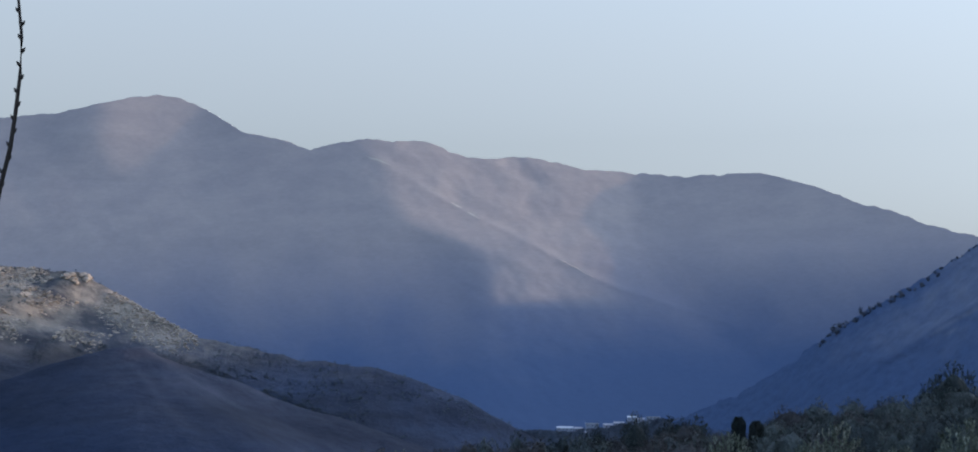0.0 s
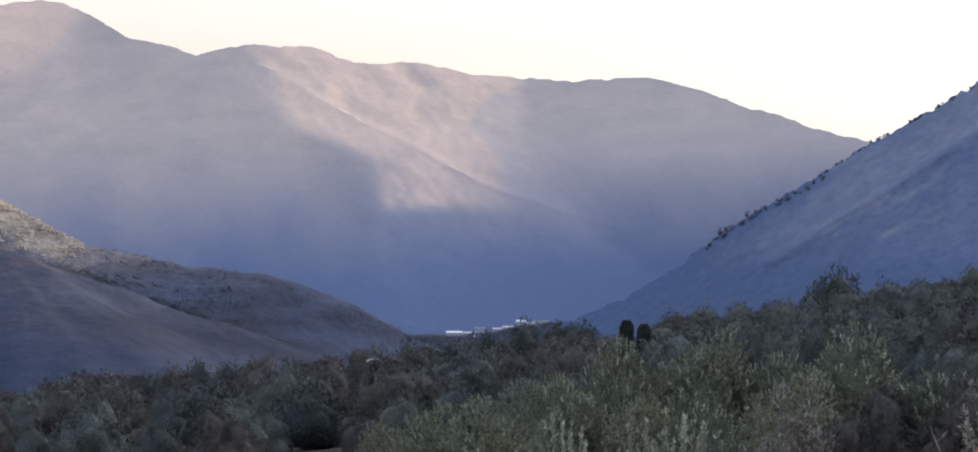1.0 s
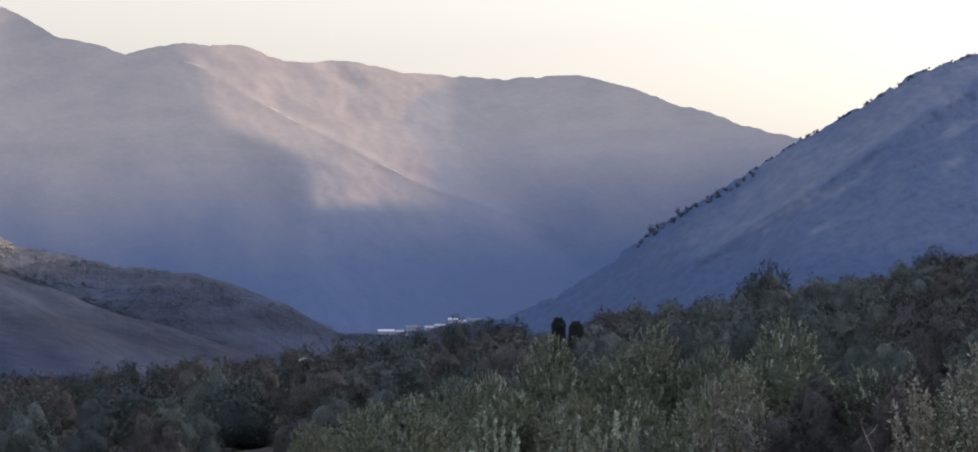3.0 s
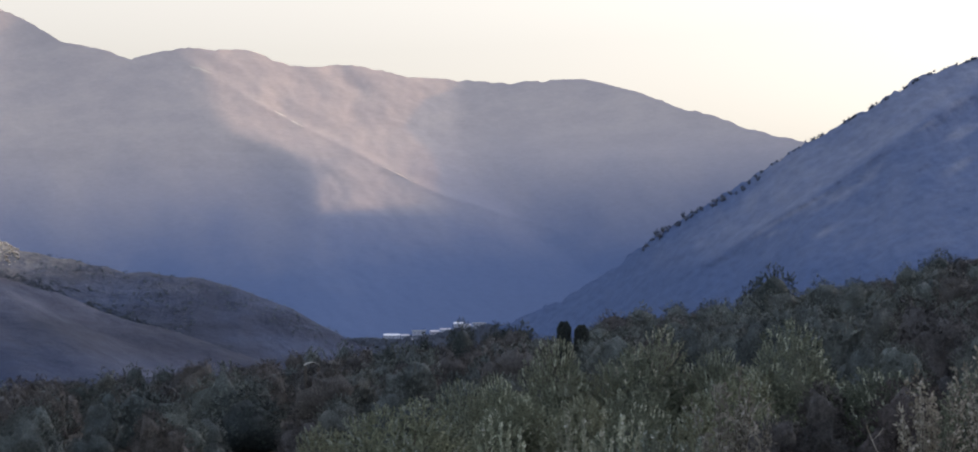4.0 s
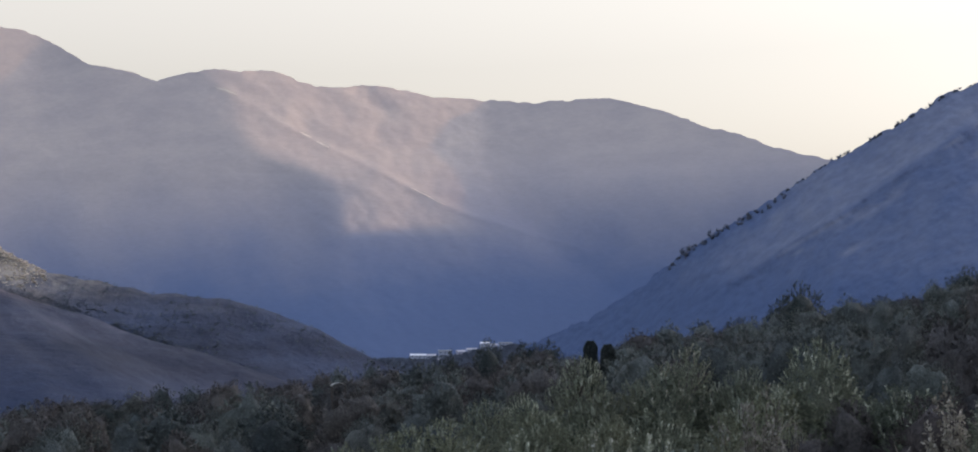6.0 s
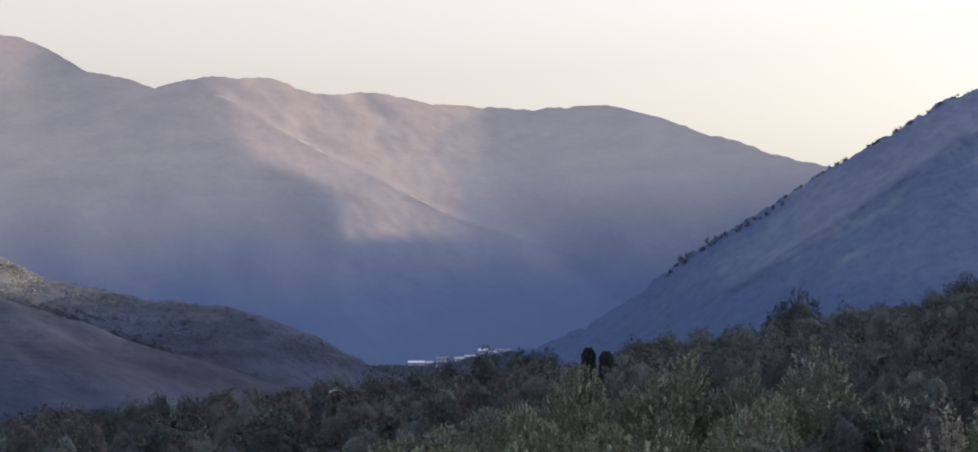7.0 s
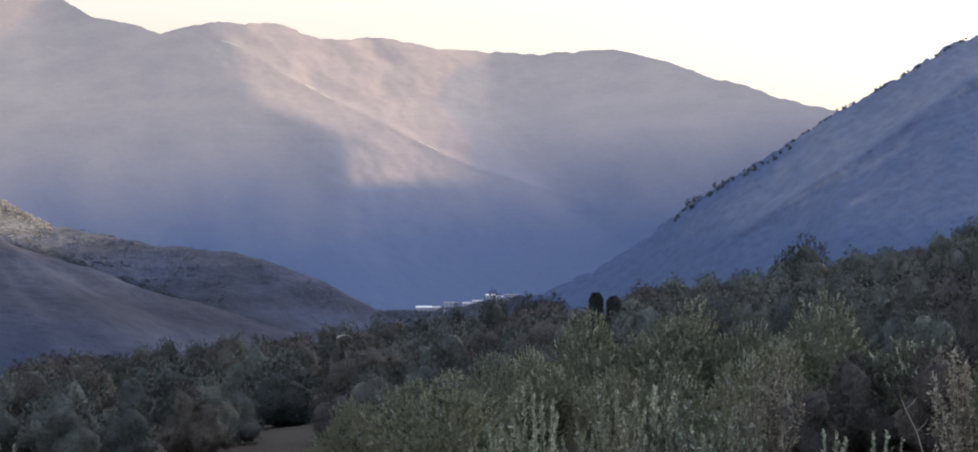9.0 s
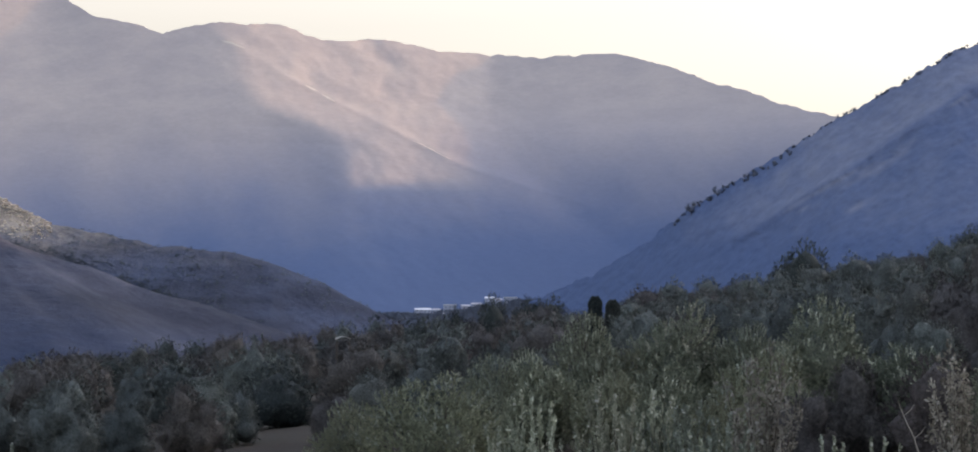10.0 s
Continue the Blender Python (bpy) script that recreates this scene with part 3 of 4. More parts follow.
def crown_mesh(rng, lobes, height, radius, quads, level, mat, inner, core):
    """The crown: one close, lumpy mass of foliage, and the loose leaves that stand out of it."""
    gv, gf = GLOBE[level]
    heart, reach, out_core, which = crown_skin(gv, lobes, height, radius)
    off = rng.normal(size=3) * 7
    k = np.array([1 + 0.22 * noise.noise(Vector(p * 3.1 + off)) + 0.22 * noise.noise(Vector(p * 7.3 + off)) for p in gv])
    V = heart + gv * (reach * core * k)[:, None]
    quads, out = quads
    n, m, nv = len(quads), len(gf), len(V)
    me = bpy.data.meshes.new("crown")
    me.vertices.add(nv + n * 4)
    me.vertices.foreach_set("co", np.concatenate([V.reshape(-1), quads.reshape(-1)]).astype(np.float32))
    me.loops.add(m * 3 + n * 4)
    me.loops.foreach_set("vertex_index", np.concatenate([gf.reshape(-1), nv + np.arange(n * 4)]).astype(np.int32))
    me.polygons.add(m + n)
    me.polygons.foreach_set("loop_start", np.concatenate([np.arange(0, m * 3, 3), m * 3 + np.arange(0, n * 4, 4)]).astype(np.int32))
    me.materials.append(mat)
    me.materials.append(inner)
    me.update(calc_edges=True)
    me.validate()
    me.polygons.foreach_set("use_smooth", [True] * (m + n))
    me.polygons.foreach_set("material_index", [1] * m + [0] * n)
    turn = unit(out_core + 0.5 * gv + rng.normal(size=gv.shape) * 0.3)
    me.normals_split_custom_set_from_vertices(np.concatenate([turn, np.repeat(out, 4, 0)]).tolist())
    return me


def crown_leaves(rng, lobes, height, radius, sprigs, leaves, length, width, shoot, up=0.5, top=False, shell=0.85, close=0.8):
    """Short leafy shoots all over the crown: each shoot carries a number of narrow leaves."""
    d = unit(rng.normal(size=(sprigs, 3)) + np.array([0, 0, 0.35]))
    if top:
        d[:, 2] = np.abs(d[:, 2]) + 0.25
        d = unit(d)
    heart, reach, away, which = crown_skin(d, lobes, height, radius)
    base = heart + d * (reach * rng.uniform(shell, 1.03, sprigs))[:, None]
    axis = unit(0.6 * d + 0.6 * away + np.array([0, 0, up]) + rng.normal(size=(sprigs, 3)) * 0.35)
    n = sprigs * leaves
    s = np.tile(np.linspace(0.0, 1.0, leaves), sprigs)
    B, A = np.repeat(base, leaves, 0), np.repeat(axis, leaves, 0)
    along = unit(unit(np.cross(A, rng.normal(size=(n, 3)))) + A * close)
    L = length * rng.uniform(0.7, 1.25, n)
    centres = B + A * (s * shoot)[:, None] + along * (L * 0.3)[:, None]
    out = np.repeat(unit(0.5 * d + 0.8 * away), leaves, 0)
    facing = out + rng.normal(size=(n, 3)) * 0.7
    quads = leaf_quads(centres, along, unit(np.cross(facing, along)), L, width * rng.uniform(0.8, 1.2, n))
    normal = np.cross(quads[:, 1] - quads[:, 0], quads[:, 2] - quads[:, 0])
    wrong = (normal * out).sum(1) < 0
    quads[wrong] = quads[wrong][:, ::-1]
    return quads, unit(out + np.array([0, 0, 0.15]) + rng.normal(size=(n, 3)) * 0.14)


def wood_of(rng, height, lobes, thick, fork=0.28):
    top = np.array([rng.uniform(-0.15, 0.15), rng.uniform(-0.15, 0.15), height * fork])
    runs = [[((0, 0, -0.35), thick * 1.5), ((0.03, 0, 0.1), thick * 1.15), (tuple(top * 0.6), thick * 0.9), (tuple(top), thick * 0.8)]]
    for c, r in lobes:
        mid = top * 0.5 + c * 0.5 + rng.normal(size=3) * 0.12
        runs.append([(tuple(top * 0.92), thick * 0.5), (tuple(mid), thick * 0.3), (tuple(c), thick * 0.14), (tuple(c + np.array([0, 0, r * 0.7])), thick * 0.05)])
    return tubes(runs, 6)


def make_tree(name, seed, height, radius, lobes_n, sprigs, leaves, length, width, shoot, mat, label, category, group, bark="bark", thick=0.16, low=0.05, up=0.5, level=2, tips=0, core=0.9, shell=0.85):
    rng = np.random.default_rng(seed)
    lobes = crown_lobes(rng, height, radius, lobes_n, low)
    thing = tagged(new(name), label, category, group)
    V, F = wood_of(rng, height, lobes[:7], thick)
    part("trunk", mesh_of("trunk", V, F, MAT[bark], True), thing)
    leafage = crown_leaves(rng, lobes, height, radius, sprigs, leaves, length, width, shoot, up, False, shell)
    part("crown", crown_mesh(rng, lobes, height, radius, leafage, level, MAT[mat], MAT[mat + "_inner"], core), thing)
    if tips:  # long upright shoots that stand out of the crown
        more, way = crown_leaves(rng, lobes, height, radius, tips, 12, length * 0.95, width * 1.1, shoot * 1.0, 0.9, True, 0.97, 1.0)
        part("new_growth", quad_mesh("new_growth", more, MAT["silver"], way), thing, "pale silvery upright shoots")
    return thing


OLIVE = ("olive tree", "olive trees of the grove")
NEAR = [make_tree("olive_tree", 100 + i, 4.6 + 0.2 * i, 2.4, 26, 2000, 8, 0.14, 0.058, 0.30, "olive", "grey-green olive tree with silvery leafy shoots in the grove", *OLIVE, level=2, tips=80, core=0.62, shell=0.66) for i in range(4)]
MID = [make_tree("olive_tree", 200 + i, 4.3 + 0.25 * i, 2.6, 24, 1200, 5, 0.16, 0.085, 0.22, "grove", "rounded grey-green olive tree in the crowded grove", *OLIVE, level=3, core=0.84, shell=0.82) for i in range(5)]
DIST = [make_tree("olive_tree", 300 + i, 4.5 + 0.25 * i, 2.6, 18, 420, 4, 0.22, 0.12, 0.24, "grove", "distant dusky olive tree on the far side of the grove", *OLIVE, level=2, core=0.87, shell=0.82) for i in range(5)]
OAK = [make_tree("oak_tree", 400 + i, 5.0, 2.8, 24, 1200, 5, 0.17, 0.085, 0.24, "oak", "dull brown oak among the olive trees", "oak tree", "oaks in the grove", "twig", level=3, core=0.82, shell=0.81) for i in range(2)]
FAR_OAK = [make_tree("oak_tree", 420 + i, 5.0, 2.8, 18, 400, 4, 0.21, 0.115, 0.25, "oak", "distant purplish brown oak on the far side of the grove", "oak tree", "oaks in the grove", "twig", level=2, core=0.85, shell=0.81) for i in range(2)]
EVER = [make_tree("holm_oak", 500, 6.6, 2.5, 24, 500, 5, 0.26, 0.13, 0.30, "evergreen", "tall dark evergreen oak standing above the olive trees", "oak tree", "dark evergreens", "twig", 0.2, 0.12, level=2, core=0.78, shell=0.74),
        make_tree("holm_oak", 501, 5.6, 3.0, 26, 600, 5, 0.26, 0.13, 0.30, "evergreen", "broad dark evergreen oak standing above the olive trees", "oak tree", "dark evergreens", "twig", 0.2, 0.12, level=2, core=0.78, shell=0.74)]
BUILT = {}  # kind of tree: its height and radius
for kinds, tall, wide in ((NEAR, 5.4, 2.5), (MID, 4.7, 2.7), (DIST, 4.9, 2.7), (OAK, 4.9, 2.9), (FAR_OAK, 4.9, 2.9), (EVER[:1], 6.5, 2.5), (EVER[1:], 5.6, 3.0)):
    for k in kinds:
        BUILT[k] = (tall, wide)

placed, taken = set(), []


def set_down(kind, az, d, turn=0.0, size=1.0, stretch=1.0, sink=0.0):
    """Puts a tree or shrub on the ground; the first of each kind is the one that was built."""
    x, y = d * math.sin(radians(az)), d * math.cos(radians(az))
    m = pose(x, y, height_at(x, y) - sink, 0, 0, turn)
    ob = copy_thing(kind, m) if kind in placed else kind
    placed.add(kind)
    ob.matrix_basis = m
    ob.scale = (size, size, size * stretch)
    return ob


def free(az, d, gap):
    x, y = d * math.sin(radians(az)), d * math.cos(radians(az))
    if any((x - a) ** 2 + (y - b) ** 2 < gap * gap for a, b in taken):
        return False
    taken.append((x, y))
    return True


def stand(kind, az, wide, top, reach, turn, most=1.9, skirt=0.12):
    """A tree at a bearing, sized and stretched to fit its breadth and top in the camera's view, at the distance where
    the ground suits best.
    """
    tall, radius = BUILT[kind]
    best = None
    for d in np.linspace(*reach, 60):
        size = math.radians(wide) * d / (2 * radius)
        g = height_at(d * math.sin(radians(az)), d * math.cos(radians(az))) - EYE
        stretch = (d * math.tan(radians(top)) - g) / ((1 - skirt) * tall * size)  # the lowest leaves lie on the ground
        miss = abs(math.log(max(stretch, 0.05) / 1.05)) + 0.5 * abs(math.log(size / 0.95))
        if best is None or miss < best[0]:
            best = (miss, float(d), size, min(max(stretch, 0.6), most), skirt * tall * size * min(max(stretch, 0.6), most) + max(0.0, (0.6 - stretch) * tall * size))
    _, d, size, stretch, sink = best
    free(az, d, 0.0)
    set_down(kind, az, d, turn, size, stretch, sink)


# trees that can be told apart in the grove: kind, bearing, breadth, height of the top, in degrees
GROVE_NEAR = [  # olives with feathery shoots
    (0, -0.5, 4.0, -1.52), (1, 1.8, 1.7, -0.66), (1, 3.4, 2.4, -0.42), (2, 2.1, 2.6, -1.4), (0, 4.1, 2.4, -1.6), (2, 5.95, 3.2, -0.05), (0, 7.6, 2.4, -0.35), (3, 9.5, 3.2, -0.15), (0, 11.6, 3.2, -0.8), (1, 14.2, 3.2, -1.2), (2, 4.6, 2.6, -0.95), (3, 8.1, 3.0, -1.4), (1, 1.0, 2.4, -1.5), (3, 5.4, 3.0, -1.9),
    (1, 7.0, 2.6, -2.3), (3, -2.8, 2.2, -2.75)]
GROVE_MID = [  # rounded crowns; the last figure: olive 0, oak 1
    (-10.1, 2.1, -2.05, 0), (-8.5, 1.7, -2.75, 0), (-10.6, 1.6, -2.75, 0), (-6.4, 1.8, -2.3, 0), (-7.3, 1.5, -1.95, 0), (-8.1, 1.2, -1.75, 0), (-11.4, 1.4, -2.0, 0), (-11.6, 1.6, -2.75, 0),
    (-12.8, 1.8, -2.2, 0), (-13.6, 1.8, -2.8, 0), (-5.1, 1.3, -1.4, 0), (-2.15, 1.5, -2.05, 0), (-3.1, 1.6, -2.55, 1), (0.1, 1.4, -1.45, 1), (-0.7, 1.6, -1.1, 1), (-2.8, 1.8, -1.2, 1), (-6.0, 1.1, -1.4, 0), (-7.0, 1.2, -1.6, 0),
    # Oaks at 10.4 and 12.7: dark trees put in for a shaded hollow.
    (-9.4, 1.4, -1.5, 1), (-10.3, 1.4, -1.55, 1), (-5.8, 1.2, -1.05, 1), (-4.1, 1.2, -1.1, 1), (12.9, 3.2, 0.45, 1), (14.6, 2.4, 0.5, 1), (10.4, 3.0, -1.7, 1), (12.7, 3.2, -1.7, 1), (8.9, 2.4, -2.5, 1), (1.2, 1.3, -1.5, 0), (-1.4, 1.5, -1.5, 1)]
GROVE_FAR = [  # the row along the skyline
    (-12.9, 1.1, -1.55, 1), (-11.1, 1.0, -1.55, 1), (-10.9, 1.0, -1.6, 0), (-9.9, 1.2, -1.35, 1), (-8.2, 0.9, -1.2, 0), (-7.5, 0.9, -1.02, 0), (-6.7, 1.0, -1.1, 0), (-6.0, 0.9, -1.02, 1), (-4.9, 1.0, -1.0, 1), (-4.0, 0.9, -0.95, 1),
    (-3.3, 0.8, -0.66, 1), (-2.9, 0.9, -0.62, 0), (-2.1, 0.9, -0.62, 0), (-1.6, 0.9, -0.58, 1), (-1.0, 0.9, -0.5, 0), (-0.4, 0.9, -0.52, 0), (0.4, 1.0, -0.5, 1), (1.8, 0.9, -0.3, 1), (2.4, 1.1, -0.12, 1), (3.4, 1.3, -0.42, 1), (4.2, 1.2, -0.4, 0), (2.9, 1.0, -0.35, 1), (4.5, 1.0, 0.1, 1), (4.9, 1.3, 0.3, 1), (5.6, 1.2, 0.45, 0),
    (6.6, 1.3, 0.55, 0), (7.5, 1.2, 0.6, 0), (8.3, 1.0, 0.65, 0), (9.3, 1.2, 0.95, 0), (10.2, 1.3, 1.1, 0), (11.0, 1.2, 1.15, 0), (11.8, 1.1, 1.15, 1), (12.4, 0.9, 1.4, 0), (13.0, 1.0, 1.5, 0), (13.8, 1.1, 1.7, 1), (14.7, 1.1, 1.8, 0)]
for i, (k, az, wide, top) in enumerate(GROVE_NEAR):
    stand(NEAR[k], az, wide, top, (50, 98), 67 * i, 1.5)
for i, (az, wide, top, oak) in enumerate(GROVE_MID):
    stand((OAK[i % 2] if oak else MID[i % 5]), az, wide, top, (60, 260), 53 * i)
for i, (az, wide, top, oak) in enumerate(GROVE_FAR):
    stand((FAR_OAK[i % 2] if oak else DIST[i % 5]), az, wide, top, (150, 380), 41 * i)
for k, az, wide, top in [(1, 9.0, 1.35, 1.33), (0, 8.4, 0.6, 0.98), (1, 0.95, 0.86, -0.06), (1, 1.8, 0.8, -0.12), (1, 2.45, 0.95, -0.08), (1, 2.1, 0.7, -0.16), (1, 4.3, 0.6, -0.3), (1, 13.2, 1.1, 1.75), (0, -8.85, 0.9, -1.35), (0, 12.1, 0.6, 1.1), (1, 11.4, 0.6, 0.7), (1, 0.0, 0.5, -0.25), (1, -4.6, 2.1, -1.8), (1, -5.9, 1.3, -2.4)]:
    stand(EVER[k], az, wide, top, (140, 380), 90 * az, 2.6)

# the rest of the grove fills the gaps and keeps below the skyline
SKYLINE = [(-16.4, -1.7), (-11.9, -1.75), (-10.2, -1.42), (-7.5, -1.1), (-4.7, -1.0), (-3.6, -0.7), (-1.3, -0.58), (0.5, -0.4), (2.0, -0.15), (3.1, -0.3), (4.3, 0.1), (6.4, 0.5), (8.2, 0.6), (10.8, 1.05), (12.4, 1.4), (13.6, 1.7), (15.4, 1.9)]
rng = np.random.default_rng(7)
for i in range(5200):
    az, d = rng.uniform(-16.4, 15.4), math.sqrt(rng.uniform(70 ** 2, 385 ** 2))
    pick, size, turn = rng.uniform(), rng.uniform(0.75, 1.1), rng.uniform(0, 360)
    if az < -1 and d < 105 or az >= -1 and d < 92 or 2.9 < az < 4.6 and d < 290:
        continue
    near = d < 130
    if not free(az, d, 5.6 if near else 8.6):
        continue
    if pick < (0.75 if d > 180 and az < 2 else 0.12):
        kind = (OAK if near else FAR_OAK)[rng.integers(2)]
    else:
        kind = (MID if near else DIST)[rng.integers(5)]
    size = size * (0.7 if near else 0.95)
    x, y = d * math.sin(radians(az)), d * math.cos(radians(az))
    room = EYE + d * math.tan(radians(float(curve(az, SKYLINE)) - 0.12)) - height_at(x, y)
    stretch = min(1.15, room / (BUILT[kind][0] * size))
    if stretch > 0.55:
        set_down(kind, az, d, turn, size, stretch)


# ---- two dark cypresses that stand close together ----
def make_cypress(seed, height, radius):
    rng = np.random.default_rng(seed)
    n = 3800
    t = rng.uniform(0.05, 1, n) ** 0.8
    r = radius * np.minimum(1, ((1.02 - t) / 0.14)) ** 0.5 * np.minimum(1, 0.6 + t) * rng.uniform(0.7, 1.05, n)
    a = rng.uniform(0, 2 * math.pi, n)
    c = np.stack([r * np.cos(a), r * np.sin(a), 0.35 + t * (height - 0.35)], -1)
    along = unit(np.stack([np.cos(a) * 0.4, np.sin(a) * 0.4, np.ones(n)], -1) + rng.normal(size=(n, 3)) * 0.25)
    thing = tagged(new("cypress"), "dark dense oval cypress at the edge of the grove", "cypress", "pair of cypresses")
    V, F = tubes([[((0, 0, -0.3), 0.16), ((0, 0, height * 0.5), 0.1), ((0, 0, height * 0.95), 0.02)]], 6)
    part("trunk", mesh_of("trunk", V, F, MAT["twig"], True), thing)
    part("crown", quad_mesh("crown", leaf_quads(c, along, unit(np.cross(along, rng.normal(size=(n, 3)))), rng.uniform(0.25, 0.45, n), rng.uniform(0.1, 0.16, n)), MAT["evergreen"]), thing)
    return thing


set_down(make_cypress(601, 7.1, 0.82), 3.6, 262)
set_down(make_cypress(602, 6.1, 0.85), 4.05, 266)


# ---- shrubs and saplings in front of the grove ----
def make_shrub(name, seed, height, radius, stems, leaves, mat, label, category, group, length=0.09, width=0.035, lean=0.3, blossom=0, spike=0.0):
    """A bundle of upright stems, leafy from a third of their height."""
    rng = np.random.default_rng(seed)
    runs, cs, als = [], [], []
    for i in range(stems):
        a, q = rng.uniform(0, 2 * math.pi), rng.uniform(0.15, 1.0)
        h = height * rng.uniform(0.6, 1.0) * (1.05 - 0.3 * q)
        tip = np.array([math.cos(a) * radius * q, math.sin(a) * radius * q, h])
        mid = tip * np.array([0.35, 0.35, 0.5]) + rng.normal(size=3) * 0.06
        runs.append([((0.06 * math.cos(a), 0.06 * math.sin(a), -0.2), 0.014), (tuple(mid), 0.009), (tuple(tip), 0.003)])
        n = leaves // stems
        tight = (rng.uniform(size=(n, 1)) < spike).astype(float)  # leaves that crowd into an upright spike at the tip
        s = np.where(tight > 0, rng.uniform(0.88, 1.04, (n, 1)), rng.uniform(0.3, 1.02, (n, 1)))
        p = np.where(s < 0.5, mid * s * 2, mid + (tip - mid) * (s - 0.5) * 2)
        d = unit(rng.normal(size=(n, 3)) + np.array([0, 0, 1.3]) * (1 + tight))
        cs.append(p + d * rng.uniform(0.02, lean, (n, 1)) * (0.6 - 0.3 * tight))
        als.append(d)
    c, d = np.concatenate(cs), np.concatenate(als)
    n = len(c)
    thing = tagged(new(name), label, category, group)
    for run in runs:
        V, F = tubes([run], 5)
        part("stem", mesh_of("stem", V, F, MAT["twig"], True), thing)
    if blossom:  # pale flower heads on the highest stems
        gv, gf = GLOBE[1]
        for run in sorted(runs, key=lambda r: -r[2][0][2])[:blossom]:
            head = np.array(run[2][0]) + np.array([0, 0, 0.03])
            V = [tuple(head + p * 0.022 * (1 + 0.35 * rng.normal()) * np.array([1, 1, 0.8])) for p in gv]
            part("flower_head", mesh_of("flower_head", V, gf.tolist(), MAT["flower"], True), thing, "creamy white flower head")
    way = unit(unit(c * np.array([1, 1, 0])) + np.array([0, 0, 0.6]) + rng.normal(size=(n, 3)) * 0.3)
    part("foliage", quad_mesh("foliage", leaf_quads(c, d, unit(np.cross(d, way)), length * rng.uniform(0.7, 1.3, n), width * rng.uniform(0.7, 1.3, n)), MAT[mat], way), thing)
    return thing


SAPLING = make_shrub("dry_sapling", 701, 4.2, 0.66, 26, 3600, "dry", "thin sapling with sparse withered brown leaves", "sapling", "withered saplings", 0.085, 0.045, 0.2)
set_down(SAPLING, 7.85, 38, 0, 1.17)
set_down(SAPLING, 12.9, 40, 120, 1.1)
set_down(SAPLING, 14.4, 43, 220, 1.22)
BUSH = make_shrub("flowering_shrub", 711, 3.0, 0.85, 24, 2600, "pale", "low shrub with pale upright flowering tips", "shrub", "pale shrubs", 0.10, 0.04, 0.1, 3, 0.45)
set_down(BUSH, -11.5, 30, 0, 1.05)
for az, d, turn, size in [(-8.6, 31, 40, 0.86), (-6.9, 30, 90, 0.9), (-3.6, 33, 150, 0.9), (0.6, 33, 200, 0.95), (6.5, 31, 60, 0.9), (9.6, 33, 110, 0.92), (10.8, 32, 160, 0.88)]:
    set_down(BUSH, az, d, turn, size)


TALL = make_shrub("flowering_shrub", 721, 3.65, 0.95, 58, 5400, "pale", "tall grey-green shrub with pale upright leafy spikes", "shrub", "pale shrubs", 0.1, 0.042, 0.12, 2, 0.5)
set_down(TALL, 2.1, 33, 0, 1.0)
for az, d, turn, size in [(1.3, 34, 60, 0.88), (3.05, 34, 200, 0.86), (4.2, 32.5, 10, 0.97), (5.1, 33.5, 130, 1.0), (5.9, 32, 260, 0.9), (7.0, 31, 300, 0.82)]:
    set_down(TALL, az, d, turn, size)


def dead_stalk(az, d, bends, label):
    """A leafless stalk that bows over at its tip."""
    thing = tagged(new("dead_stalk"), label, "stalk", "bare stalks")
    x, y = d * math.sin(radians(az)), d * math.cos(radians(az))
    thing.location = (x, y, height_at(x, y))
    runs = [[((px, 0.06 * math.sin(3 * i), pz), 0.011 - 0.0012 * i) for i, (px, pz) in enumerate(bends)]]
    V, F = tubes(runs, 6)
    part("stem", mesh_of("stem", V, F, MAT["straw"], True), thing)
    for i in (2, 3, 4):
        px, pz = bends[i]
        V, F = tubes([[((px, 0, pz), 0.006), ((px + 0.12, 0.05, pz + 0.09), 0.0045), ((px + 0.2, 0.08, pz + 0.2), 0.003)]], 5)
        part("side_twig", mesh_of("side_twig", V, F, MAT["straw"], True), thing)


dead_stalk(11.9, 36, [(0, -0.1), (0.05, 1.2), (0.02, 2.3), (-0.1, 2.75), (-0.28, 3.1), (-0.36, 3.35), (-0.33, 3.42)], "pale leafless stalk bending over in front of the olive trees")
dead_stalk(8.35, 37, [(0, -0.1), (0.05, 1.5), (0.0, 2.8), (-0.04, 3.3), (0.1, 3.75), (0.32, 3.82), (0.5, 3.9)], "pale leafless stalk beside a withered sapling")


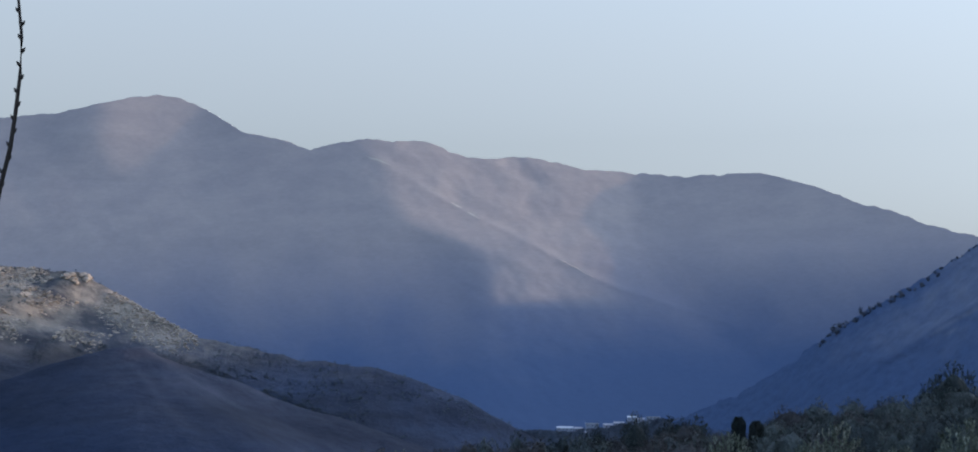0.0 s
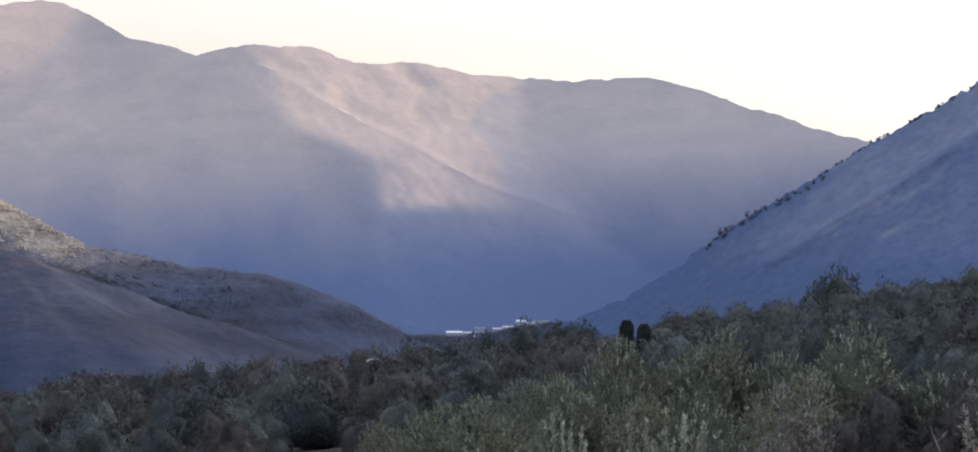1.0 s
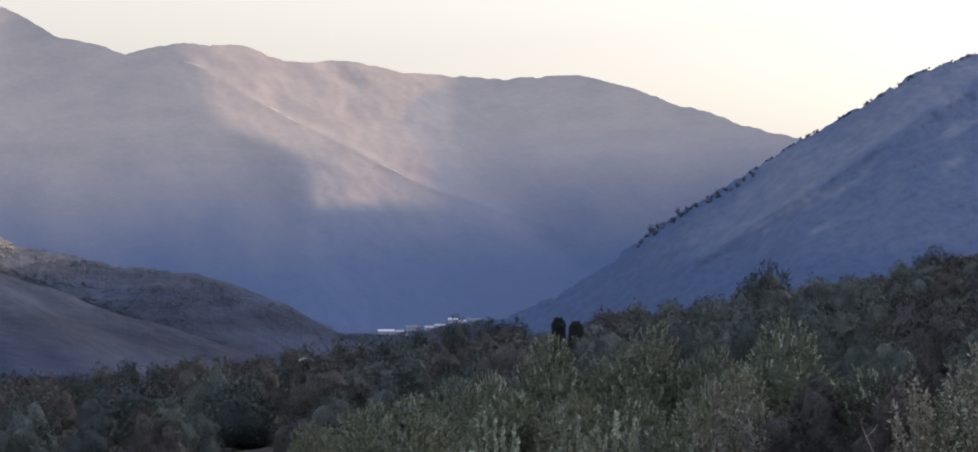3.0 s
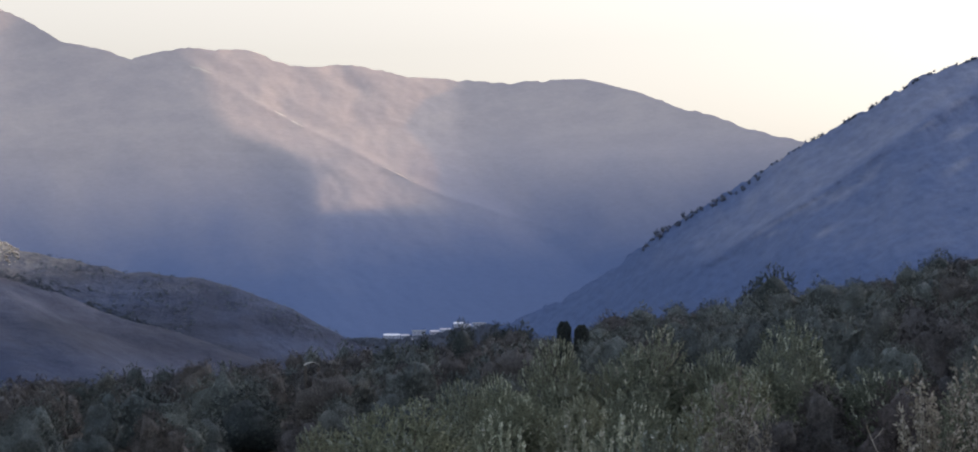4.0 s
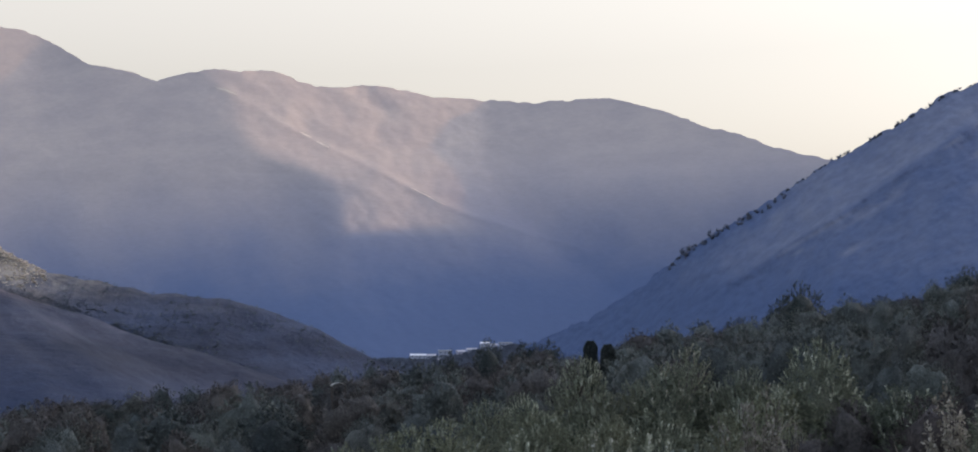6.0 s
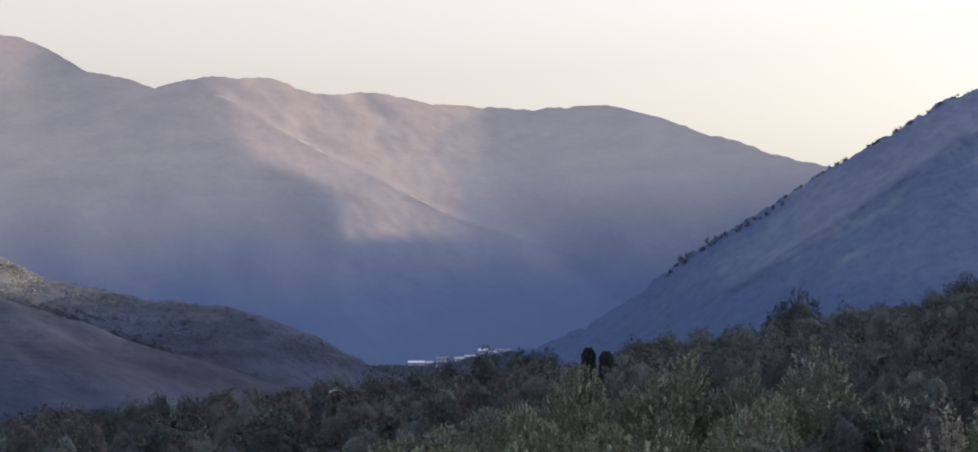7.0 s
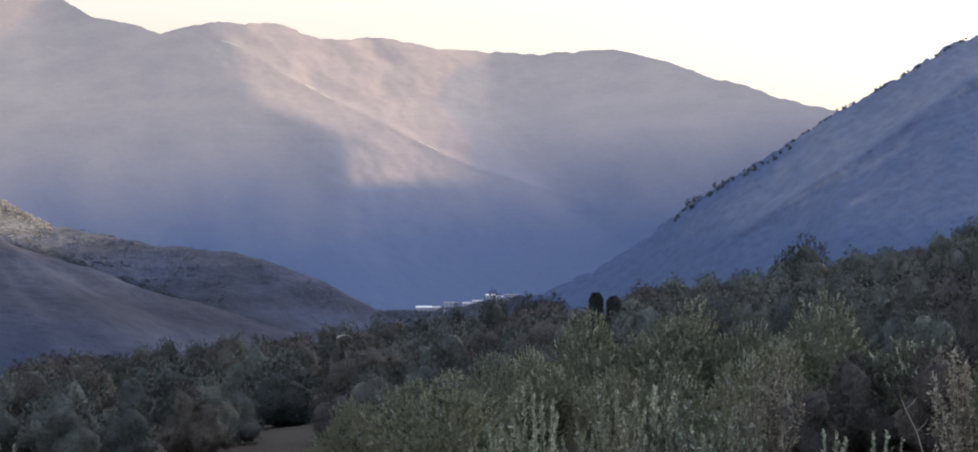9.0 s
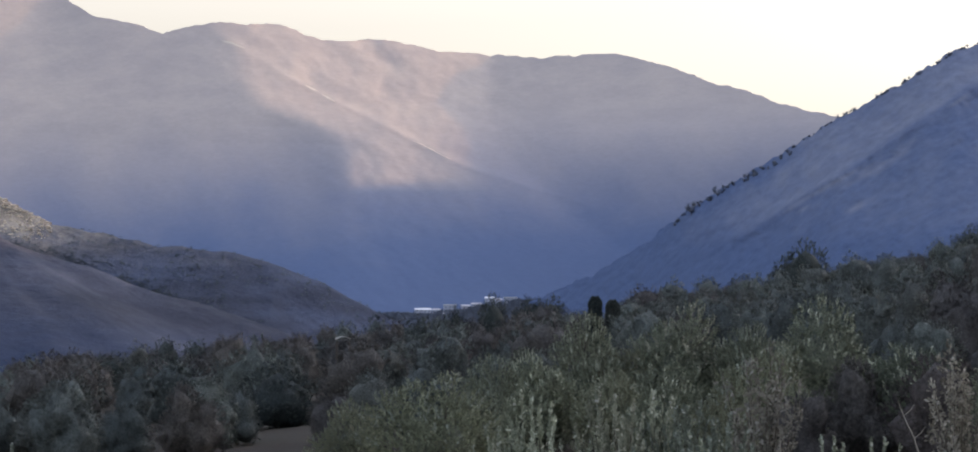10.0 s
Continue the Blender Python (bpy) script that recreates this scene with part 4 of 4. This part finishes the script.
def arched_shelter(az, top, d, wide):
    """A bent pale sheet over a low frame, half hidden among the crowns."""
    x, y = d * math.sin(radians(az)), d * math.cos(radians(az))
    foot = height_at(x, y)
    tall = EYE + d * math.tan(radians(top)) - foot
    thing = tagged(new("shelter"), "low shelter roofed with a bent pale sheet among the oaks", "shelter")
    thing.matrix_basis = pose(x, y, foot, 0, 0, 6)
    V, F = [], []
    for j, (dy, r) in enumerate(((-1.2, 0.0), (1.2, 0.0), (1.2, 0.05), (-1.2, 0.05))):
        for i in range(13):
            a = math.pi * i / 12
            V.append((-math.cos(a) * (wide / 2 - r), dy, tall - 0.28 + math.sin(a) * 0.28 - r))
    for j in range(4):
        for i in range(12):
            a, b = j * 13 + i, (j + 1) % 4 * 13 + i
            F.append((a, a + 1, b + 1, b))
    part("roof_sheet", mesh_of("roof_sheet", V, F, MAT["weathered"], True), thing)
    for sx in (-1, 1):
        for sy in (-1, 1):
            px = sx * (wide / 2 - 0.08)
            V, F = tubes([[((px, sy * 1.1, -0.2), 0.05), ((px, sy * 1.1, tall - 0.4), 0.045)]], 6)
            part("post", mesh_of("post", V, F, MAT["twig"], True), thing)


arched_shelter(-2.93, -1.03, 196, 1.3)


# ---- the bare twig close to the eye ----
def bare_twig():
    thing = tagged(new("bare_sapling"), "slender bare sapling with alternate dark buds", "sapling")
    d = 3.0
    seen = [Vector(spot(az, el, d)) for az, el in ((-15.48, 5.54), (-15.27, 6.5), (-15.16, 7.45), (-15.08, 8.4), (-15.07, 9.35), (-15.18, 10.28), (-15.45, 11.6), (-15.9, 13.0))]
    foot = Vector((-1.13, 3.0, height_at(-1.13, 3.0) - 0.1))
    way = [foot, foot.lerp(seen[0], 0.35) + Vector((-0.03, 0, 0)), foot.lerp(seen[0], 0.75) + Vector((-0.015, 0, 0))] + seen
    thing.location = foot
    run = [(tuple(p - foot), 0.0043 - 0.0030 * i / (len(way) - 1)) for i, p in enumerate(way)]
    V, F = tubes([run], 8)
    part("stem", mesh_of("stem", V, F, MAT["twig"], True), thing)
    buds = []
    for i in range(26):
        t = 1.2 + i * 0.36
        a = int(t)
        if a + 1 >= len(way):
            break
        p = way[a].lerp(way[a + 1], t - a) - foot
        side = 1 if i % 2 else -1
        buds.append([(tuple(p), 0.0024), (tuple(p + Vector((side * 0.003, 0, 0.003))), 0.0025), (tuple(p + Vector((side * 0.0055, 0, 0.007))), 0.0006)])
    for b in buds:
        V, F = tubes([b], 6)
        part("bud", mesh_of("bud", V, F, MAT["twig"], True), thing)


bare_twig()


# ---- the village at the head of the valley ----
def box(bm, x0, x1, y0, y1, z0, z1):
    v = [bm.verts.new((x, y, z)) for z in (z0, z1) for x, y in ((x0, y0), (x1, y0), (x1, y1), (x0, y1))]
    for f in ((3, 2, 1, 0), (4, 5, 6, 7), (0, 1, 5, 4), (1, 2, 6, 5), (2, 3, 7, 6), (3, 0, 4, 7)):
        bm.faces.new([v[i] for i in f])


def done(name, bm, mat):
    me = bpy.data.meshes.new(name)
    bm.to_mesh(me)
    bm.free()
    me.materials.append(mat)
    return me


def make_house(az, d, width, deep, tall, turn, wall, roof, flat, label, base):
    x, y = d * math.sin(radians(az)), d * math.cos(radians(az))
    thing = tagged(new("house"), label, "house", "houses of the village")
    thing.matrix_basis = pose(x, y, base, 0, 0, turn)
    bm = bmesh.new()
    box(bm, -width / 2, width / 2, -deep / 2, deep / 2, -4, tall)
    part("wall", done("wall", bm, MAT[wall]), thing)
    bm = bmesh.new()
    e = 0.5
    if flat:
        box(bm, -width / 2 - e, width / 2 + e, -deep / 2 - e, deep / 2 + e, tall, tall + 0.35)
        box(bm, -width / 2 - e, width / 2 + e, -deep / 2 - e, -deep / 2 - e + 0.3, tall + 0.35, tall + 0.8)
    else:
        rise = deep * 0.22
        pts = [(-width / 2 - e, -deep / 2 - e, tall), (width / 2 + e, -deep / 2 - e, tall), (width / 2 + e, 0, tall + rise), (-width / 2 - e, 0, tall + rise), (-width / 2 - e, deep / 2 + e, tall), (width / 2 + e, deep / 2 + e, tall)]
        v = [bm.verts.new(p) for p in pts]
        for f in ((0, 1, 2, 3), (3, 2, 5, 4), (0, 3, 4), (1, 5, 2), (0, 4, 5, 1)):
            bm.faces.new([v[i] for i in f])
    part("roof", done("roof", bm, MAT[roof]), thing)
    floors, cols = max(1, int(tall // 3)), max(2, int(width // 4))
    for f in range(floors):
        for c in range(cols):
            wx, wz = -width / 2 + (c + 0.5) * width / cols, 1.0 + f * 3.0
            bm = bmesh.new()
            box(bm, wx - 0.5, wx + 0.5, -deep / 2 - 0.05, -deep / 2 + 0.1, wz, wz + 1.4)
            part("window", done("window", bm, MAT["pane"]), thing)
    return thing


for az, el, d, width, deep, tall, turn, wall, roof, flat, label in [
    (-0.87, -0.40, 2620, 18.7, 10, 3.4, 6, "render", "pale_roof", False, "long pale grey house with a pale roof in the village"),
    (-0.52, -0.42, 2640, 8.5, 9, 4.2, -12, "render", "tile_roof", False, "pale grey two-storey house with a tiled roof in the village"),
    (-0.17, -0.30, 2630, 15.3, 10, 4.8, 4, "render", "pale_roof", True, "pale grey flat-roofed house in the village"),
    (-0.20, -0.52, 2600, 12.8, 9, 4.1, -6, "lilac", "tile_roof", False, "dull lilac house with a tiled roof below the pale grey ones"),
    (0.05, -0.46, 2605, 6.0, 7, 4.1, 14, "render", "tile_roof", False, "small pale grey house at the foot of the village"),
    (0.24, -0.32, 2640, 10.2, 9, 4.4, 10, "lilac", "tile_roof", False, "pale lilac house halfway up the village"),
    (0.52, -0.27, 2650, 11.9, 9, 4.4, -4, "render", "tile_roof", False, "pale grey house with a tiled roof among trees"),
    (0.86, -0.12, 2660, 10.2, 9, 4.8, -10, "render", "pale_roof", False, "tall pale grey house at the top of the village"),
    (1.08, -0.14, 2655, 9.3, 8, 3.4, 8, "render", "tile_roof", False, "low pale grey house at the top of the village"),
    (1.40, -0.08, 2640, 16.1, 9, 3.1, -3, "render", "pale_roof", True, "long low pale grey building at the end of the village"),
]:
    make_house(az, d, width, deep, tall * 0.8, turn, wall, roof, flat, label, EYE + d * math.tan(radians(el)))


# ---- pale tracks on the far spur, and a painted highlight on its crest ----
def pale_track(az, el, wide, label):
    """A pale strip that lies on the mountainside between two places: bare earth for tracks, a highlight for the crest.
    """
    n = 24
    A = np.linspace(*az, n)
    E = np.linspace(*el, n) + 0.03 * fractal(A * 100, A * 0, 20, 3, 71)
    half = wide * np.sin(np.linspace(0.15, math.pi - 0.15, n)) * 0.5
    V = [spot(a, e + k * h, float(far_depth(np.array([a]), np.array([e + k * h]))[0]) - 1.0) for k in (-1, 1) for a, e, h in zip(A, E, half)]
    tagged(new("track", mesh_of("track", V, [(i, i + 1, n + i + 1, n + i) for i in range(n - 1)], MAT["earth"], True)), label, "track", kind="structure")


pale_track((-6.15, -5.5), (6.62, 6.4), 0.05, "pale earth track across the top of the far spur")
pale_track((-3.95, -3.6), (5.47, 5.3), 0.045, "pale earth track along the far spur")
pale_track((-3.5, -3.15), (5.22, 5.06), 0.045, "pale earth track along the far spur")
# Ridge highlight, put in as a strip of pale colour.
pale_track((-1.15, -0.15), (4.06, 3.56), 0.024, "pale strip painted for the bright lit crest of the far spur")


# ---- trees along the edge of the eastern mountain ----
def land_at(fn, x, y):
    return float(fn(np.array([float(x)]), np.array([float(y)]))[0])


def on_face(az, el, depth):
    d = float(depth(np.array([az]), np.array([el]))[0])
    return spot(az, el, d)


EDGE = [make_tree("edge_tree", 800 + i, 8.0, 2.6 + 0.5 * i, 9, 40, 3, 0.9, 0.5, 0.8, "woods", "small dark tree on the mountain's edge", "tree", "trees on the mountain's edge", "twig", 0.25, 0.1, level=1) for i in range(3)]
rng = np.random.default_rng(31)
places = [(5.98, 1.3), (6.08, 1.5), (6.16, 1.2), (6.68, 1.2), (6.76, 1.0), (7.15, 0.9)]
places += [(az, rng.uniform(0.35, 0.75)) for az in sorted(rng.uniform(5.6, 8.7, 70))] + [(az, rng.uniform(0.25, 0.65)) for az in sorted(rng.uniform(8.7, 14.6, 105))]
for i, (az, size) in enumerate(places):
    below = rng.uniform(0.02, 0.06) if az > 8.7 else rng.uniform(0.02, 0.2)
    x, y, z = on_face(az, float(curve(az, EAST_CREST)) - below, east_depth)
    m = pose(x, y, z - 0.6, 0, 0, rng.uniform(0, 360))
    ob = EDGE[i] if i < 3 else copy_thing(EDGE[i % 3], m)
    ob.matrix_basis = m
    ob.scale = (size, size, size)


# ---- scrub on the western hills, and pale rocks on the knob ----
def scrub(name, fn, az, dist, count, size, seed, keep, label, mat="scrub", floor=12, fold=None):
    rng = np.random.default_rng(seed)
    A, D = np.radians(rng.uniform(*az, count)), rng.uniform(*dist, count)
    X, Y = D * np.sin(A), D * np.cos(A)
    ok = fractal(X, Y, keep[0], 4, seed) > keep[1]
    X, Y = X[ok], Y[ok]
    Z = fn(X, Y)
    ok = Z > floor
    if fold:  # only just above another crest, as seen from the eye
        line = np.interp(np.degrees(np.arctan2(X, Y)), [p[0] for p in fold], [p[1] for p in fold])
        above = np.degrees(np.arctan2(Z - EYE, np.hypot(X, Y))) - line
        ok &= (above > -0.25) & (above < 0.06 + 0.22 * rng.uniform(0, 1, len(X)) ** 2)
    X, Y, Z = X[ok], Y[ok], Z[ok]
    n, per = len(X), 9
    S = size * rng.uniform(0.4, 1.2, n)
    c = np.repeat(np.stack([X, Y, Z], -1), per, 0) + rng.normal(size=(n * per, 3)) * np.repeat(S, per)[:, None] * np.array([0.4, 0.4, 0.25]) + np.array([0, 0, 0.3]) * np.repeat(S, per)[:, None]
    along = unit(rng.normal(size=(n * per, 3)) + np.array([0, 0, 0.5]))
    L = np.repeat(S, per) * rng.uniform(0.7, 1.2, n * per)
    v = leaf_quads(c, along, unit(np.cross(along, rng.normal(size=(n * per, 3)))), L, L * 0.7)
    normal = np.cross(v[:, 1] - v[:, 0], v[:, 2] - v[:, 0])
    wrong = normal[:, 1] > 0
    v[wrong] = v[wrong][:, ::-1]
    tagged(new(name, quad_mesh(name, v, MAT[mat], np.tile((0.0, -0.35, 0.94), (len(v), 1)))), label, "scrub", kind="stuff")


scrub("hill_scrub", hill_height, (-18, -1), (1350, 1760), 6500, 1.2, 51, (60, 0.0), "dark scrub in patches over the rocky hill")
# Dark bushes put in for shade, in a band fitted to the eye's view.
scrub("gully_scrub", hill_height, (-13.5, -4.5), (1300, 1680), 30000, 1.05, 53, (60, -0.6), "dark scrub put in for the shade of the fold above the spur's seen edge", fold=SPUR_CREST)
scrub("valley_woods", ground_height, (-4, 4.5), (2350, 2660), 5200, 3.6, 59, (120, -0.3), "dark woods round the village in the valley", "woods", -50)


def outcrops(count, seed):
    """Small crags that break out of the heath in patches below the knob."""
    rng = np.random.default_rng(seed)
    A, D = np.radians(rng.uniform(-17.5, -9.5, count)), rng.uniform(1570, 1715, count)
    X, Y = D * np.sin(A), D * np.cos(A)
    Z = hill_height(X, Y)
    ok = (fractal(X, Y, 55, 4, seed) > 0.02) & (Z > 66 + rng.uniform(0, 30, count))
    X, Y, Z = X[ok], Y[ok], Z[ok]
    gv, gf = GLOBE[1]
    S = rng.uniform(0.5, 1.2, len(X)) ** 1.6
    wide = np.stack([rng.uniform(0.8, 1.9, len(X)), rng.uniform(0.7, 1.2, len(X)), rng.uniform(0.4, 0.8, len(X))], -1)
    k = 1 + 0.25 * rng.normal(size=(len(X), len(gv), 1))
    V = np.stack([X, Y, Z + 0.1], -1)[:, None] + gv[None] * k * (S[:, None] * wide)[:, None]
    F = gf[None] + (np.arange(len(X)) * len(gv))[:, None, None]
    ob = new("limestone_outcrop", mesh_of("limestone_outcrop", V.reshape(-1, 3).tolist(), F.reshape(-1, 3).tolist(), MAT["stone"]))
    tagged(ob, "pale limestone crags breaking out of the heath", "rocks", kind="stuff")


outcrops(11000, 95)


def make_rock(seed):
    rng = np.random.default_rng(seed)
    bm = bmesh.new()
    bmesh.ops.create_icosphere(bm, subdivisions=2, radius=1.0)
    off = rng.normal(size=3) * 5
    for v in bm.verts:
        k = 1 + 0.5 * noise.noise(v.co * 1.3 + Vector(off)) + 0.2 * noise.noise(v.co * 3.1 + Vector(off))
        v.co = Vector((v.co.x * 1.3 * k, v.co.y * k, v.co.z * 0.75 * k))
    return tagged(new("boulder", done("boulder", bm, MAT["stone"])), "pale limestone boulder on the hill's knob", "boulder", "boulders of the knob")


ROCK = [make_rock(901 + i) for i in range(3)]
rng = np.random.default_rng(77)
for i in range(46):
    if i < 16:
        az, d, size = rng.uniform(-13.85, -13.1), 1697 - rng.uniform(0, 14), rng.uniform(1.2, 3.0)
    else:
        az, d, size = rng.uniform(-15.6, -11.5), 1700 - rng.uniform(2, 110), rng.uniform(0.7, 2.0)
    x, y = d * math.sin(radians(az)), d * math.cos(radians(az))
    m = pose(x, y, land_at(hill_height, x, y) + size * 0.15, 0, 0, rng.uniform(0, 360))
    ob = ROCK[i] if i < 3 else copy_thing(ROCK[i % 3], m)
    ob.matrix_basis = m
    ob.scale = (size, size, size)
